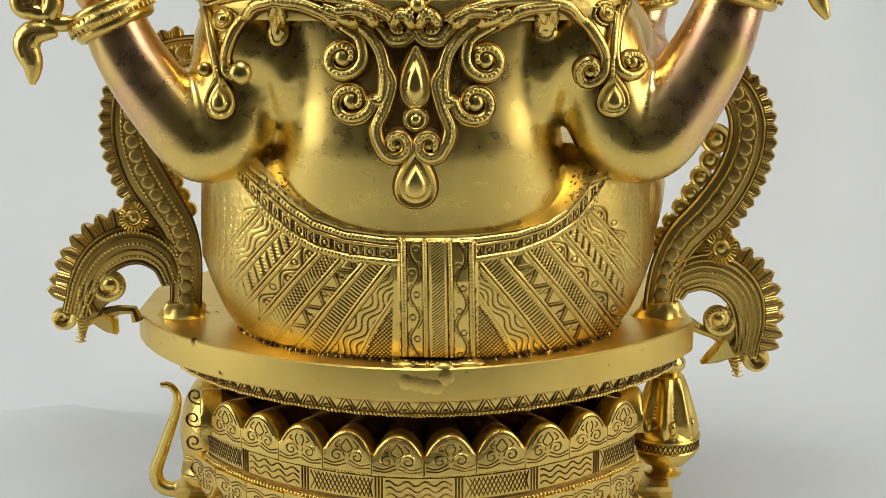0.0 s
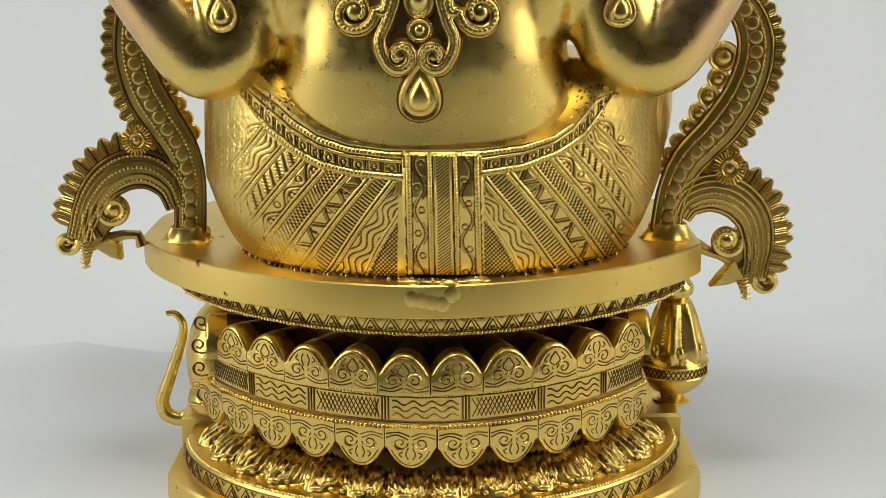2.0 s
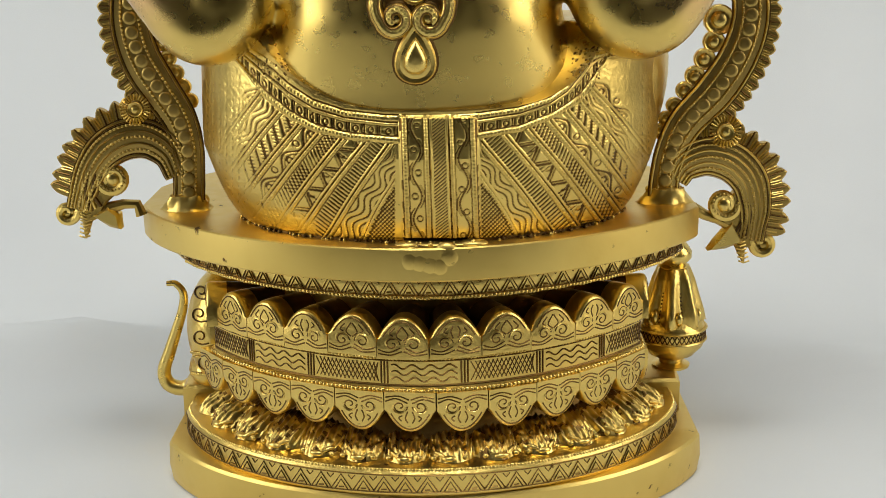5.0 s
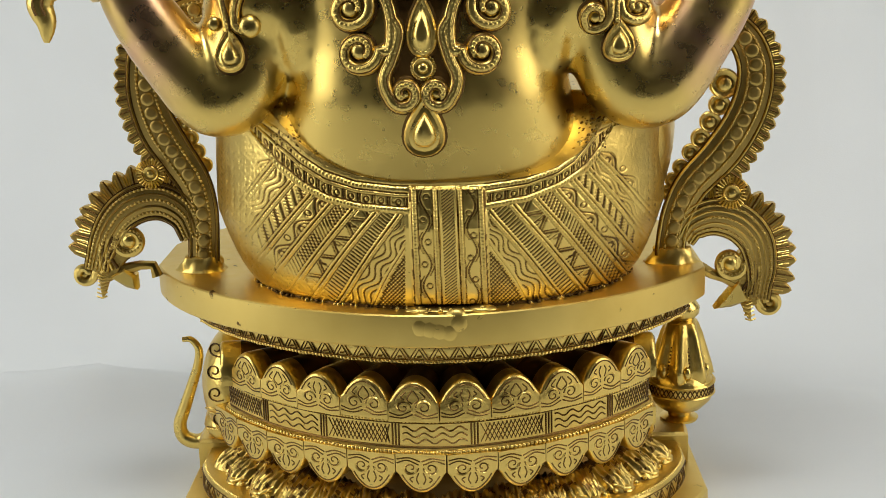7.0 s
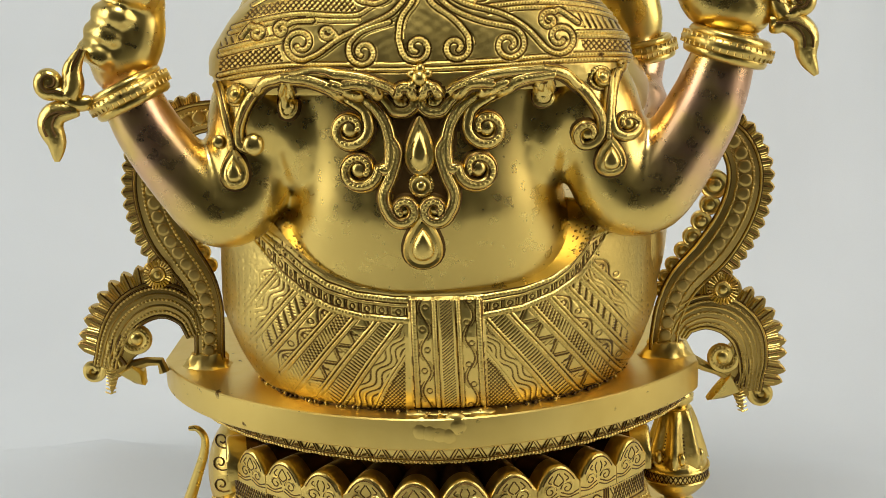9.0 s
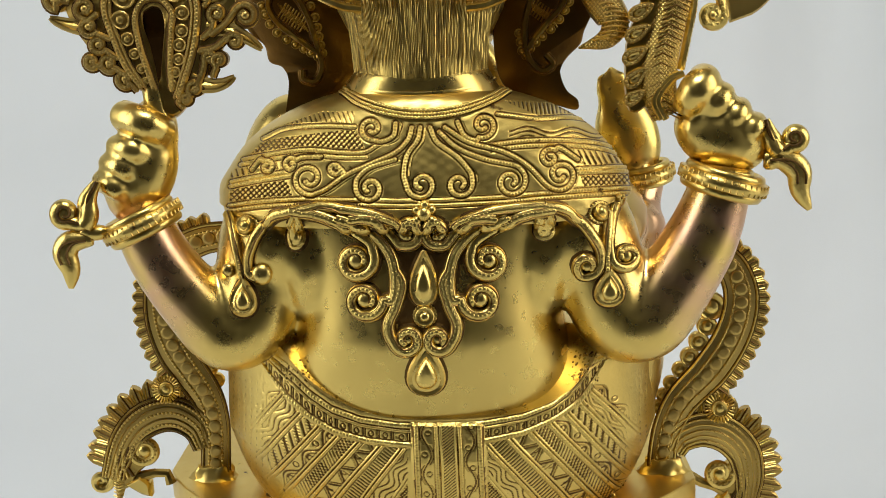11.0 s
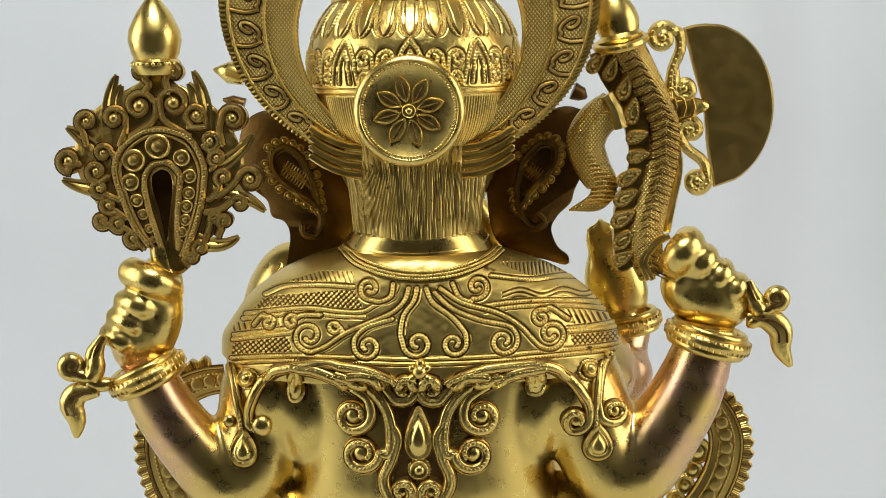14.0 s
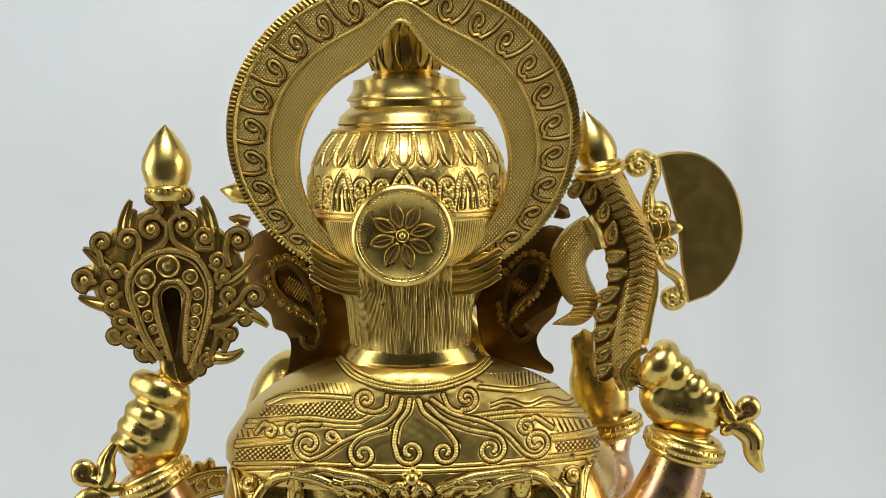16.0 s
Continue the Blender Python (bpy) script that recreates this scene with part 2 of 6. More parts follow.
def box(name, lo, hi, mat, label, category):
    s = Shape()
    x0, y0, z0 = lo
    x1, y1, z1 = hi
    rings(s, [[(x0, y0, z), (x1, y0, z), (x1, y1, z), (x0, y1, z)] for z in (z0, z1)])
    return tagged(new(name, s.mesh(name, 38, [mat])), label, category, kind="structure")


backdrop()
box("table_top", (-1.9, -0.61, -0.06), (1.9, 0.55, -0.004), FLOORING, "dark table top under the white cloth", "table top")
box("table_base", (-1.6, -0.45, -0.75), (1.6, 0.45, -0.06), FLOORING, "dark plain table base under the cloth", "table base")
box("floor", (-2.2, -2.6, -0.80), (2.2, 1.2, -0.75), FLOORING, "plain grey floor of the room", "floor")
box("ceiling", (-2.2, -2.6, 1.9), (2.2, 1.2, 1.95), WALL, "plain painted ceiling of the room", "ceiling")
box("wall_south", (-2.2, -2.65, -0.75), (2.2, -2.6, 1.9), WALL, "plain dim painted wall", "wall")
box("wall_north", (-2.2, 1.2, -0.75), (2.2, 1.25, 1.9), WALL, "plain dim painted wall", "wall")
box("wall_west", (-2.25, -2.6, -0.75), (-2.2, 1.2, 1.9), WALL, "plain dim painted wall", "wall")
box("wall_east", (2.2, -2.6, -0.75), (2.25, 1.2, 1.9), WALL, "plain dim painted wall", "wall")


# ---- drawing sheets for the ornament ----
class Sheet:
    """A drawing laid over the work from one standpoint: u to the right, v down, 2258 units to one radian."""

    def __init__(self, x, y, z, rx, ry, rz):
        self.m = pose(x, y, z, rx, ry, rz)
        self.eye, self.turn, self.back = self.m.translation, self.m.to_3x3(), self.m.inverted()

    def way(self, u, v):
        return (self.turn @ Vector(((u - 784) / 2257.7, (441 - v) / 2257.7, -1))).normalized()

    def on(self, u, v, y):
        """The drawing's point on the upright plane at depth y."""
        w = self.way(u, v)
        return self.eye + w * ((y - self.eye.y) / w.y)

    def hit(self, u, v, tree, lift=0.0):
        p, nrm, _, _ = tree.ray_cast(self.eye, self.way(u, v))
        if p is not None and nrm.dot(p - self.eye) > 0:
            nrm = -nrm
        return (p + nrm * lift, nrm) if p is not None else None

    def uv(self, p):
        q = self.back @ Vector(p)
        return 784 - 2257.7 * q.x / q.z, 441 + 2257.7 * q.y / q.z


LOW = Sheet(0.0139, -0.6843, 0.3214, 74.41, 0.569, 0.316)
SEAT = Sheet(0.0194, -0.6894, 0.3214, 74.758, 1.155, 0.484)
MID = Sheet(0.0251, -0.6991, 0.4024, 75.727, 1.829, 0.98)
BACK = Sheet(0.0267, -0.7100, 0.4665, 78.64, 1.182, 0.981)
NAPE = Sheet(0.0268, -0.7309, 0.5048, 81.782, 0.832, 1.024)
HIGH = Sheet(0.0306, -0.7629, 0.5281, 83.781, 0.839, 0.837)


def flow(points, n=6):
    """A smooth line through flat points."""
    return [(p.x, p.y) for p in spline([(a, b, 0) for a, b in points], n)]


def curl(points, c, r0, r1, start, sweep, n=26):
    """A line that ends in a spiral about c; angles in degrees, clockwise as drawn."""
    out = list(points)
    for i in range(n + 1):
        f = i / n
        a, r = radians(start + sweep * f), r0 + (r1 - r0) * f
        out.append((c[0] + r * math.cos(a), c[1] + r * math.sin(a)))
    head = flow(out[:len(points) + 1], 5)[:-1] if len(points) > 1 else list(points)
    return head + out[len(points):]


def laid(sheet, line, tree, lift):
    """The line laid on the work; where it leaps from one form to another only the longest run stays."""
    runs = [[]]
    for u, v in line:
        h = sheet.hit(u, v, tree, lift)
        if h and runs[-1] and (h[0] - runs[-1][-1][0]).length > 0.014:
            runs.append([])
        if h:
            runs[-1].append(h)
    return max(runs, key=len)


def bead_line(shape, path, r, step, mat=1, axis=None):
    """A row of small bosses along a path of (point, normal)."""
    pts = [p for p, _ in path]
    if len(pts) < 2:
        return
    for q in even(pts, step):
        k = min(range(len(pts)), key=lambda i: (pts[i] - q).length_squared)
        bead(shape, q, r, mat, path[k][1])


def cord(shape, sheet, line, tree, r=0.0010, mat=1, beads=True, lift=0.0004):
    path = laid(sheet, line, tree, lift)
    if len(path) < 2:
        return
    if mat == 6 and not beads:
        mat, r = 7, r * 0.72
    tube(shape, [p for p, _ in path], r * (0.7 if beads else 1.0), mat, 5)
    if beads:
        # flat dark strip under the cord: crevice dirt and shade as colour
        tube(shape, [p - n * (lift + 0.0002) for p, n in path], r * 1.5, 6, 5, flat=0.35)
        bead_line(shape, [(p + n * r * 0.30, n) for p, n in path], r * 1.05, r * 1.75, mat)


def ribbon(shape, sheet, line, tree, r=0.0024, mat=1, lift=0.0019, knob=None):
    """A raised strap with a beaded ridge between two edges."""
    path = laid(sheet, line, tree, lift)
    if len(path) < 2:
        return
    k = len(path)
    radii = [r * (1 - 0.45 * max(0.0, i / k - 0.55)) for i in range(k)]
    tube(shape, [p for p, _ in path], [q * 1.12 for q in radii], mat, 8, flat=0.8)
    # wider dark strip below the strap paints in dirt and contact shade
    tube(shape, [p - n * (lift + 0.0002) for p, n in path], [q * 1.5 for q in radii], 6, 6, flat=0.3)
    for side in (-1, 1):
        edge = []
        for i in range(k):
            d = (path[min(k - 1, i + 1)][0] - path[max(0, i - 1)][0]).normalized()
            edge.append(path[i][0] + d.cross(path[i][1]).normalized() * side * radii[i] * 0.62 + path[i][1] * radii[i] * 0.55)
        tube(shape, edge, r * 0.22, 7, 4)
    bead_line(shape, [(p + n * r * 0.70, n) for p, n in path], r * 0.46, r * 0.78, mat)
    if knob:
        h = sheet.hit(knob[0], knob[1], tree, 0.001)
        if h:
            ball(shape, h[0] + h[1] * 0.0006, (knob[2], knob[2] * 0.62, knob[2]), 0, None, 12, 8)


def drop_outline(c, w, top, bottom, n=26):
    """A teardrop with its point up."""
    out = []
    for i in range(n):
        a = 2 * math.pi * i / n
        s = math.sin(a / 2)
        out.append((c + w * math.sin(a) * s ** 0.9 * 1.12, top + (bottom - top) * (0.5 - 0.5 * math.cos(a)) ** 0.9))
    return out


def gem(shape, sheet, c, w, top, bottom, tree, high=0.0042, mat=0):
    """A faceted drop in a beaded setting."""
    line = drop_outline(c, w, top, bottom)
    path = laid(sheet, line + line[:1], tree, 0.0022)
    if len(path) < 20:
        return
    tube(shape, [p for p, _ in path], 0.0014, 1, 5)
    # dark strip round the setting, painted for grime and shade at its foot
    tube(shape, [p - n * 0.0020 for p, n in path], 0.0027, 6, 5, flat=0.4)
    bead_line(shape, [(p + n * 0.0006, n) for p, n in path], 0.0013, 0.0023, 1)
    nrm = sum((n for _, n in path), Vector()).normalized()
    mid = sum((p for p, _ in path), Vector()) / len(path)
    mid = mid.lerp(sheet.hit(c, top + (bottom - top) * 0.66, tree, 0.001)[0], 0.8)
    loops = []
    for s, h in ((1.0, 0.0), (0.80, 0.0012), (0.66, 0.0014), (0.58, high * 0.72), (0.30, high), (0.03, high * 1.02)):
        loops.append([mid + (p - mid) * s + nrm * h for p, _ in path[:-1]])
    rings(shape, loops, mat)


def rosette(shape, p, nrm, r, mat=1, ringed=True):
    """A round boss inside a ring."""
    nrm = Vector(nrm).normalized()
    x = nrm.orthogonal().normalized()
    y = nrm.cross(x)
    loops = []
    for h, w in ((-0.3, 1.0), (0.18, 1.0), (0.26, 0.9), (0.12, 0.68), (0.12, 0.55), (0.40, 0.42), (0.50, 0.20), (0.52, 0.02)) if ringed else ((-0.3, 1.0), (0.14, 1.0), (0.22, 0.86), (0.24, 0.5), (0.24, 0.02)):
        loops.append([p + nrm * (h * r) + (x * math.cos(a) + y * math.sin(a)) * (w * r) for a in (2 * math.pi * i / 16 for i in range(16))])
    rings(shape, loops, mat)


# ---- pedestal ----
class Plan:
    """A rounded outline seen from above: half width, half depth, middle (x, y), squareness, and the two ends cut off square."""

    def __init__(self, a, b, cx, cy, n, end):
        self.a, self.b, self.cx, self.cy, self.n, self.end, self.tables = a, b, cx, cy, n, end, None

    def at(self, t, d=0.0):
        """The outline's point at the angle t, moved inwards by d."""
        c, q = math.cos(t), math.sin(t)
        x = (self.a - d) * math.copysign(abs(c) ** (2 / self.n), c)
        y = self.cy + (self.b - d) * math.copysign(abs(q) ** (2 / self.n), q)
        return self.cx + max(d - self.end[0], min(self.end[1] - d, x)), y

    def ring(self, d, z, n=240):
        return [(*self.at(2 * math.pi * i / n - math.pi / 2, d), z) for i in range(n)]

    def along(self, m, d, z):
        """The point m metres along the outline from the middle of its front, with the outward normal."""
        if not self.tables:
            angles = [-math.pi / 2 + math.pi * (i / 600 - 1) for i in range(1201)]
            pts = [self.at(t) for t in angles]
            run = [0.0]
            for p, q in zip(pts, pts[1:]):
                run.append(run[-1] + math.hypot(q[0] - p[0], q[1] - p[1]))
            self.tables = (np.array(run) - run[600], np.array(angles))
        t = float(np.interp(m, *self.tables))
        p, e = self.at(t, d), 0.012
        u, w = self.at(t - e, d), self.at(t + e, d)
        return Vector((*p, z)), Vector((w[1] - u[1], u[0] - w[0], 0)).normalized()


PLATE = Plan(0.165, 0.128, 0.0015, 0.036, 1.8, (0.1610, 0.1490))
FRIEZE = Plan(0.155, 0.128, 0.004, 0.0490, 1.8, (0.1450, 0.1400))
DRUM = Plan(0.144, 0.128, 0.002, 0.0450, 1.8, (0.1205, 0.1180))
STEP = Plan(0.1445, 0.110, 0.002, 0.0197, 2.0, (0.1420, 0.1420))
BASE = Plan(0.164, 0.122, 0.003, 0.0320, 2.0, (0.1520, 0.1530))


def turned(plan, profile, mat):
    """A body turned on a plan; the profile gives the inset from the outline and the height."""
    s = Shape()
    return rings(s, [plan.ring(d, z) for d, z in profile], mat)


pedestal = tagged(new("pedestal"), "oval brass pedestal with engraved lotus petals and bands", "pedestal")

s = turned(BASE, [(0.006, 0.0), (0.0015, 0.002), (0.0, 0.012), (0.0006, 0.0240), (0.0018, 0.0256), (0.006, 0.0262), (0.030, 0.0268)], S_)
part("base_plate", s.mesh("base_plate", 24), pedestal)
s = turned(STEP, [(0.0015, 0.026), (0.0, 0.028), (0.0002, 0.0385), (0.0022, 0.0408), (0.006, 0.0412), (0.030, 0.0416)], C_)
part("base_step", s.mesh("base_step"), pedestal)
# dark brass here paints in the shade below the petals
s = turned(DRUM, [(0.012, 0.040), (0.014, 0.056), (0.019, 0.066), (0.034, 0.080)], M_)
part("recess", s.mesh("recess"), pedestal, "recess under the petals, coloured dark for its shade")
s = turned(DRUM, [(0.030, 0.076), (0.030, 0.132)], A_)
part("core", s.mesh("core"), pedestal, "recessed core in darker brass")
s = turned(DRUM, [(0.034, 0.0805), (0.0, 0.081), (-0.0006, 0.0825), (0.0012, 0.0834), (0.0014, 0.0974), (-0.0002, 0.0980), (0.0, 0.0995), (0.034, 0.1005)], C_)
part("band", s.mesh("band"), pedestal)
s = turned(FRIEZE, [(0.050, 0.1260), (0.006, 0.1265), (0.001, 0.1285), (0.0, 0.1300), (-0.0006, 0.1400), (0.002, 0.1440)], C_)
part("frieze", s.mesh("frieze"), pedestal)
s = turned(PLATE, [(0.010, 0.1412), (0.0008, 0.1414), (0.0002, 0.1422), (0.0, 0.150), (0.0003, 0.1578), (0.0011, 0.1585), (0.0045, 0.1586), (0.030, 0.1587)], S_)
part("top_plate", s.mesh("top_plate", 24), pedestal)
s = Shape()
outline = [(-0.146, 0.02), (-0.147, 0.03), (-0.147, 0.09), (-0.14, 0.10), (0.143, 0.10), (0.15, 0.09), (0.15, 0.03), (0.149, 0.02)]
rings(s, [[(x, y, zz) for x, y in outline] for zz in (0.0265, 0.044)] + [[(x * 0.985, 0.06 + (y - 0.06) * 0.96, 0.046) for x, y in outline]], S_)
part("rear_step", s.mesh("rear_step"), pedestal)

# brown corrosion specks on one end of the plate's rim
s = Shape()
for i in range(150):
    p, nrm = PLATE.along(-abs(random.gauss(0.118, 0.030)), 0.0006, random.uniform(0.1430, 0.1575))
    r = random.uniform(0.0003, 0.0008)
    ball(s, p - nrm * (r * 0.80), (r * random.uniform(0.8, 2.2), r, r * random.uniform(0.8, 1.6)), M_ if i % 3 else A_, None, 6, 4)
tagged(part("corrosion", s.mesh("corrosion"), pedestal, "brown corrosion specks"), kind="stuff")
# patch of brazing on the rim under the sash
s = Shape()
for i in range(5):
    p, nrm = PLATE.along(-0.006 + 0.0045 * i, 0.0, 0.1560 - 0.0025 * (i % 2))
    ball(s, p - nrm * 0.0030 + Vector((0, 0, -0.0045 + 0.002 * math.sin(i * 2.1))), (0.0075, 0.0034, 0.0078), S_, None, 16, 10)
part("brazing", s.mesh("brazing", 60), pedestal, "smeared brazing on the rim")

PITCH = 0.0262


def petal(up, kind):
    """One lotus petal: an arch that meets its neighbours in sharp notches and runs back into the core; x along, y inwards, z up."""
    s = Shape()
    w, h, notch, sg = PITCH / 2, 0.0218 if up else 0.0222, 0.0100 if up else 0.0098, 1 if up else -1
    pts = [(-w, 0.0)]
    for i in range(21):
        q = 2 * i / 20 - 1
        pts.append((w * q, sg * (notch + (h - notch) * (1 - abs(q) ** 2.1) ** 0.95)))
    pts.append((w, 0.0))
    if not up:
        pts = pts[::-1]
    loops = []
    for y, k in ((0.034, 0.0030), (0.010, 0.0004), (0.0012, 0.0), (-0.0004, 0.0003), (-0.0013, 0.0011), (-0.0016, 0.0026)):
        loops.append([(x * (1 - k * 18) if abs(z) > notch * 1.05 else x, y, z - sg * k * (1.0 if abs(z) > notch * 1.05 else 0.0)) for x, z in pts])
    rings(s, loops, C_)
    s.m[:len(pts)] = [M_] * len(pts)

    def cutline(points, r=0.00042, m=M_):
        tube(s, [(x, -0.0016, sg * z) for x, z in points], r, m, 5, flat=0.7)

    def ridge(points, r=0.0005):
        tube(s, [(x, -0.0016, sg * z) for x, z in points], r, C_, 5, flat=0.8)

    arch = [(w * q * 0.86, (notch + (h - notch) * (1 - abs(q) ** 2.1) ** 0.95) * 0.90) for q in (i / 8 - 1 for i in range(1, 16))]
    cutline(arch)
    for d in (-1, 1):
        n = 17
        spiral = [(d * (0.0052 - 0.0040 * (1 - 0.8 * i / n) * math.cos(2.5 * math.pi * i / n)), 0.0078 + 0.0036 * (1 - 0.8 * i / n) * math.sin(2.5 * math.pi * i / n)) for i in range(n + 1)]
        cutline(spiral)
        ridge([(x * 1.0 + d * 0.0008, z + 0.0006) for x, z in spiral[:9]])
        cutline(flow([(d * 0.0012, 0.0060), (d * 0.0072, 0.0036), (d * w * 0.96, 0.0052)], 4))
        cutline(flow([(d * 0.0004, 0.0042), (d * 0.0060, 0.0022), (d * w * 0.96, 0.0030)], 4))
        if kind == 0:
            cutline(flow([(d * 0.0003, 0.0098), (d * 0.0030, 0.0125), (d * 0.0002, 0.0172)], 4))
            cutline(flow([(d * 0.0045, 0.0122), (d * 0.0062, 0.0135), (d * 0.0036, 0.0165)], 4))
        else:
            cutline(flow([(d * 0.0012, 0.0105), (d * 0.0024, 0.0140), (d * 0.0012, 0.0168)], 4))
            cutline(flow([(d * 0.0040, 0.0128), (d * 0.0058, 0.0140), (d * 0.0044, 0.0158)], 4))
    return s.mesh("petal_upper" if up else "petal_lower", 45)


for up, z in ((True, 0.0995), (False, 0.0812)):
    forms = (petal(up, 0), petal(up, 1))
    for i in range(-6, 6):
        m = 0.0015 + PITCH * (i + 0.5) + (0.0 if up else 0.003)
        p, nrm = DRUM.along(m, -0.0006 if up else -0.0012, z)
        if p.y > 0.010:
            continue
        ob = part("petal", forms[0 if up and i % 3 else 1], pedestal)
        wob = random.uniform(-1, 1)
        ob.matrix_basis = Matrix.Translation(p + Vector((0, 0, 0.0005 * wob))) @ pose(0, 0, 0, 0, 0.8 * wob, math.degrees(math.atan2(nrm.y, nrm.x)) + 90)

# bead rows along the visible half
for plan, d, z, half, r in ((DRUM, -0.0010, 0.0990, 0.150, 0.0010), (DRUM, -0.0014, 0.0818, 0.150, 0.0012), (FRIEZE, -0.0004, 0.1296, 0.165, 0.0011), (STEP, 0.0012, 0.0402, 0.190, 0.0010)):
    s = Shape()
    k = int(half / (r * 1.9))
    for i in range(-k, k + 1):
        p, nrm = plan.along(i * r * 1.9, d, z + 0.0002 * math.sin(i * 0.9))
        bead(s, p - nrm * 0.0003, r * random.uniform(0.85, 1.08), C_, nrm + Vector((0, 0, 0.4)))
    part("beading", s.mesh("beading"), pedestal)


def zigzag(plan, d, z0, z1, pitch, half, name):
    """A row of engraved triangles inside triangles, with small cuts between their tips."""
    s = Shape()
    k = int(half / pitch)

    def on(m, z):
        p, nrm = plan.along(m, d, z)
        return p + nrm * 0.0001

    for i in range(-k, k + 1):
        m, j = i * pitch, random.uniform(-0.06, 0.06) * pitch
        for f in (0.96, 0.58):
            tube(s, [on(m + j + x * f * pitch, z) for x, z in ((-0.5, z0), (0, z0 + (z1 - z0) * (0.1 + 0.88 * f)), (0.5, z0))], 0.00040, M_, 4)
        tube(s, [on(m + j - 0.12 * pitch, z0 + 0.001), on(m + j + 0.12 * pitch, z0 + 0.0012)], 0.0004, M_, 4)
        tube(s, [on(m + (0.5 + x) * pitch, z1 - 0.0006 - z) for x, z in ((-0.16, 0), (0.0, 0.0022), (0.16, 0))], 0.00034, M_, 4)
    for z in (z0 - 0.0004, z1 + 0.0004):
        tube(s, [on(-half + half * i / 80, z) for i in range(161)], 0.00036, M_, 4)
    part("engraving", s.mesh(name), pedestal)


zigzag(FRIEZE, -0.0005, 0.1312, 0.1398, 0.0102, 0.165, "frieze_engraving")
zigzag(STEP, 0.0001, 0.0288, 0.0375, 0.0115, 0.180, "step_engraving")

# panels of the middle band: cross-hatching and waves by turns
s = Shape()


def band_at(m, z):
    p, nrm = DRUM.along(m, 0.0013, z)
    return p + nrm * 0.0001


for z in (0.0972, 0.0838):
    tube(s, [band_at(-0.15 + 0.3 * i / 160, z) for i in range(161)], 0.0006, M_, 5)
CELL = 0.0415
for i in range(-4, 4):
    m0 = i * CELL + 0.0195
    for k in (-1, 0, 1):
        tube(s, [band_at(m0 + k * 0.0017, 0.0846), band_at(m0 + k * 0.0017, 0.0964)], 0.0005, M_, 4)
    if i % 2:
        for row in range(3):
            tube(s, [band_at(m0 + CELL * (0.09 + 0.82 * j / 36), 0.0870 + 0.0034 * row + 0.0012 * math.sin(j * 0.62 + 0.4 * row)) for j in range(37)], 0.00044, M_, 4)
    else:
        for j in range(15):
            f0, f1 = 0.08 + 0.84 * j / 15, min(0.92, 0.08 + 0.84 * (j + 2.2) / 15)
            for za, zb in ((0.0856, 0.0956), (0.0956, 0.0856)):
                tube(s, [band_at(m0 + CELL * (f0 + (f1 - f0) * q), za + (zb - za) * q) for q in (0, 0.5, 1)], 0.00030, M_, 4)
part("engraving", s.mesh("band_engraving"), pedestal)

# worn leaf moulding: ridged leaves that slope out from under the petals and end in curled tips
LEAF = 0.0262
cols, rows = 900, 26
ms = [-0.175 + 0.35 * i / cols for i in range(cols + 1)]
s, loops = Shape(), []
for k in range(rows):
    f = k / (rows - 1)
    loop = []
    for m in ms:
        q = abs((m / LEAF) % 1.0 - 0.5) * 2
        lip = 0.0060 + 0.0075 * q ** 1.6
        p, nrm = STEP.along(m, lip + (0.030 - lip) * f, 0.0)
        vein = math.sin((m / LEAF % 1.0 - 0.5) * 46 * (1 - 0.25 * f))
        lump = noise.noise(Vector((m * 260, f * 5, 2))) + 0.6 * noise.noise(Vector((m * 620, f * 11, 7)))
        rise = min(1.0, f * 9) * (1 - 0.5 * f)
        z = 0.0414 + 0.0155 * f ** 0.75 + rise * (0.0016 + 0.0009 * vein + 0.0013 * lump) - 0.0022 * rise * q ** 3
        loop.append((p.x, p.y, z))
    loops.append(loop)
rings(s, loops, A_, caps=False, closed=False)
# inner rows under the petals are dark for shade; low lumps vary at random
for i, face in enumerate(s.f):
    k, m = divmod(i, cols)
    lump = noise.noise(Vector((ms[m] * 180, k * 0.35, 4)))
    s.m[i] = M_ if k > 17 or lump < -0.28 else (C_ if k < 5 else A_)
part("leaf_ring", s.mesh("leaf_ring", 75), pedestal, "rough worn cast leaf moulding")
s = Shape()
for i in range(-6, 7):
    m = (i + 0.5) * LEAF + random.uniform(-0.002, 0.002)
    p, nrm = STEP.along(m, 0.0085, 0.0432)
    t = Vector((-nrm.y, nrm.x, 0))
    turn = Matrix((t, nrm, Vector((0, 0, 1)))).transposed()
    ball(s, p, (0.0042, 0.0024, 0.0018), C_, turn, 14, 8)
    for d in (-1, 1):
        line = [p + t * d * (0.0030 + 0.0042 * math.sin(j * 0.34)) - nrm * (0.0005 + 0.0009 * j) + Vector((0, 0, 0.0006 + 0.0016 * math.sin(j * 0.5))) for j in range(9)]
        tube(s, line, [0.0012] * 6 + [0.0010, 0.0008, 0.0005], C_, 6)
        ball(s, p + t * d * 0.0082 - nrm * 0.0012, (0.0017, 0.0014, 0.0014), C_, turn, 8, 6)
tagged(part("leaf_curl", s.mesh("leaf_curl", 70), pedestal), kind="stuff")


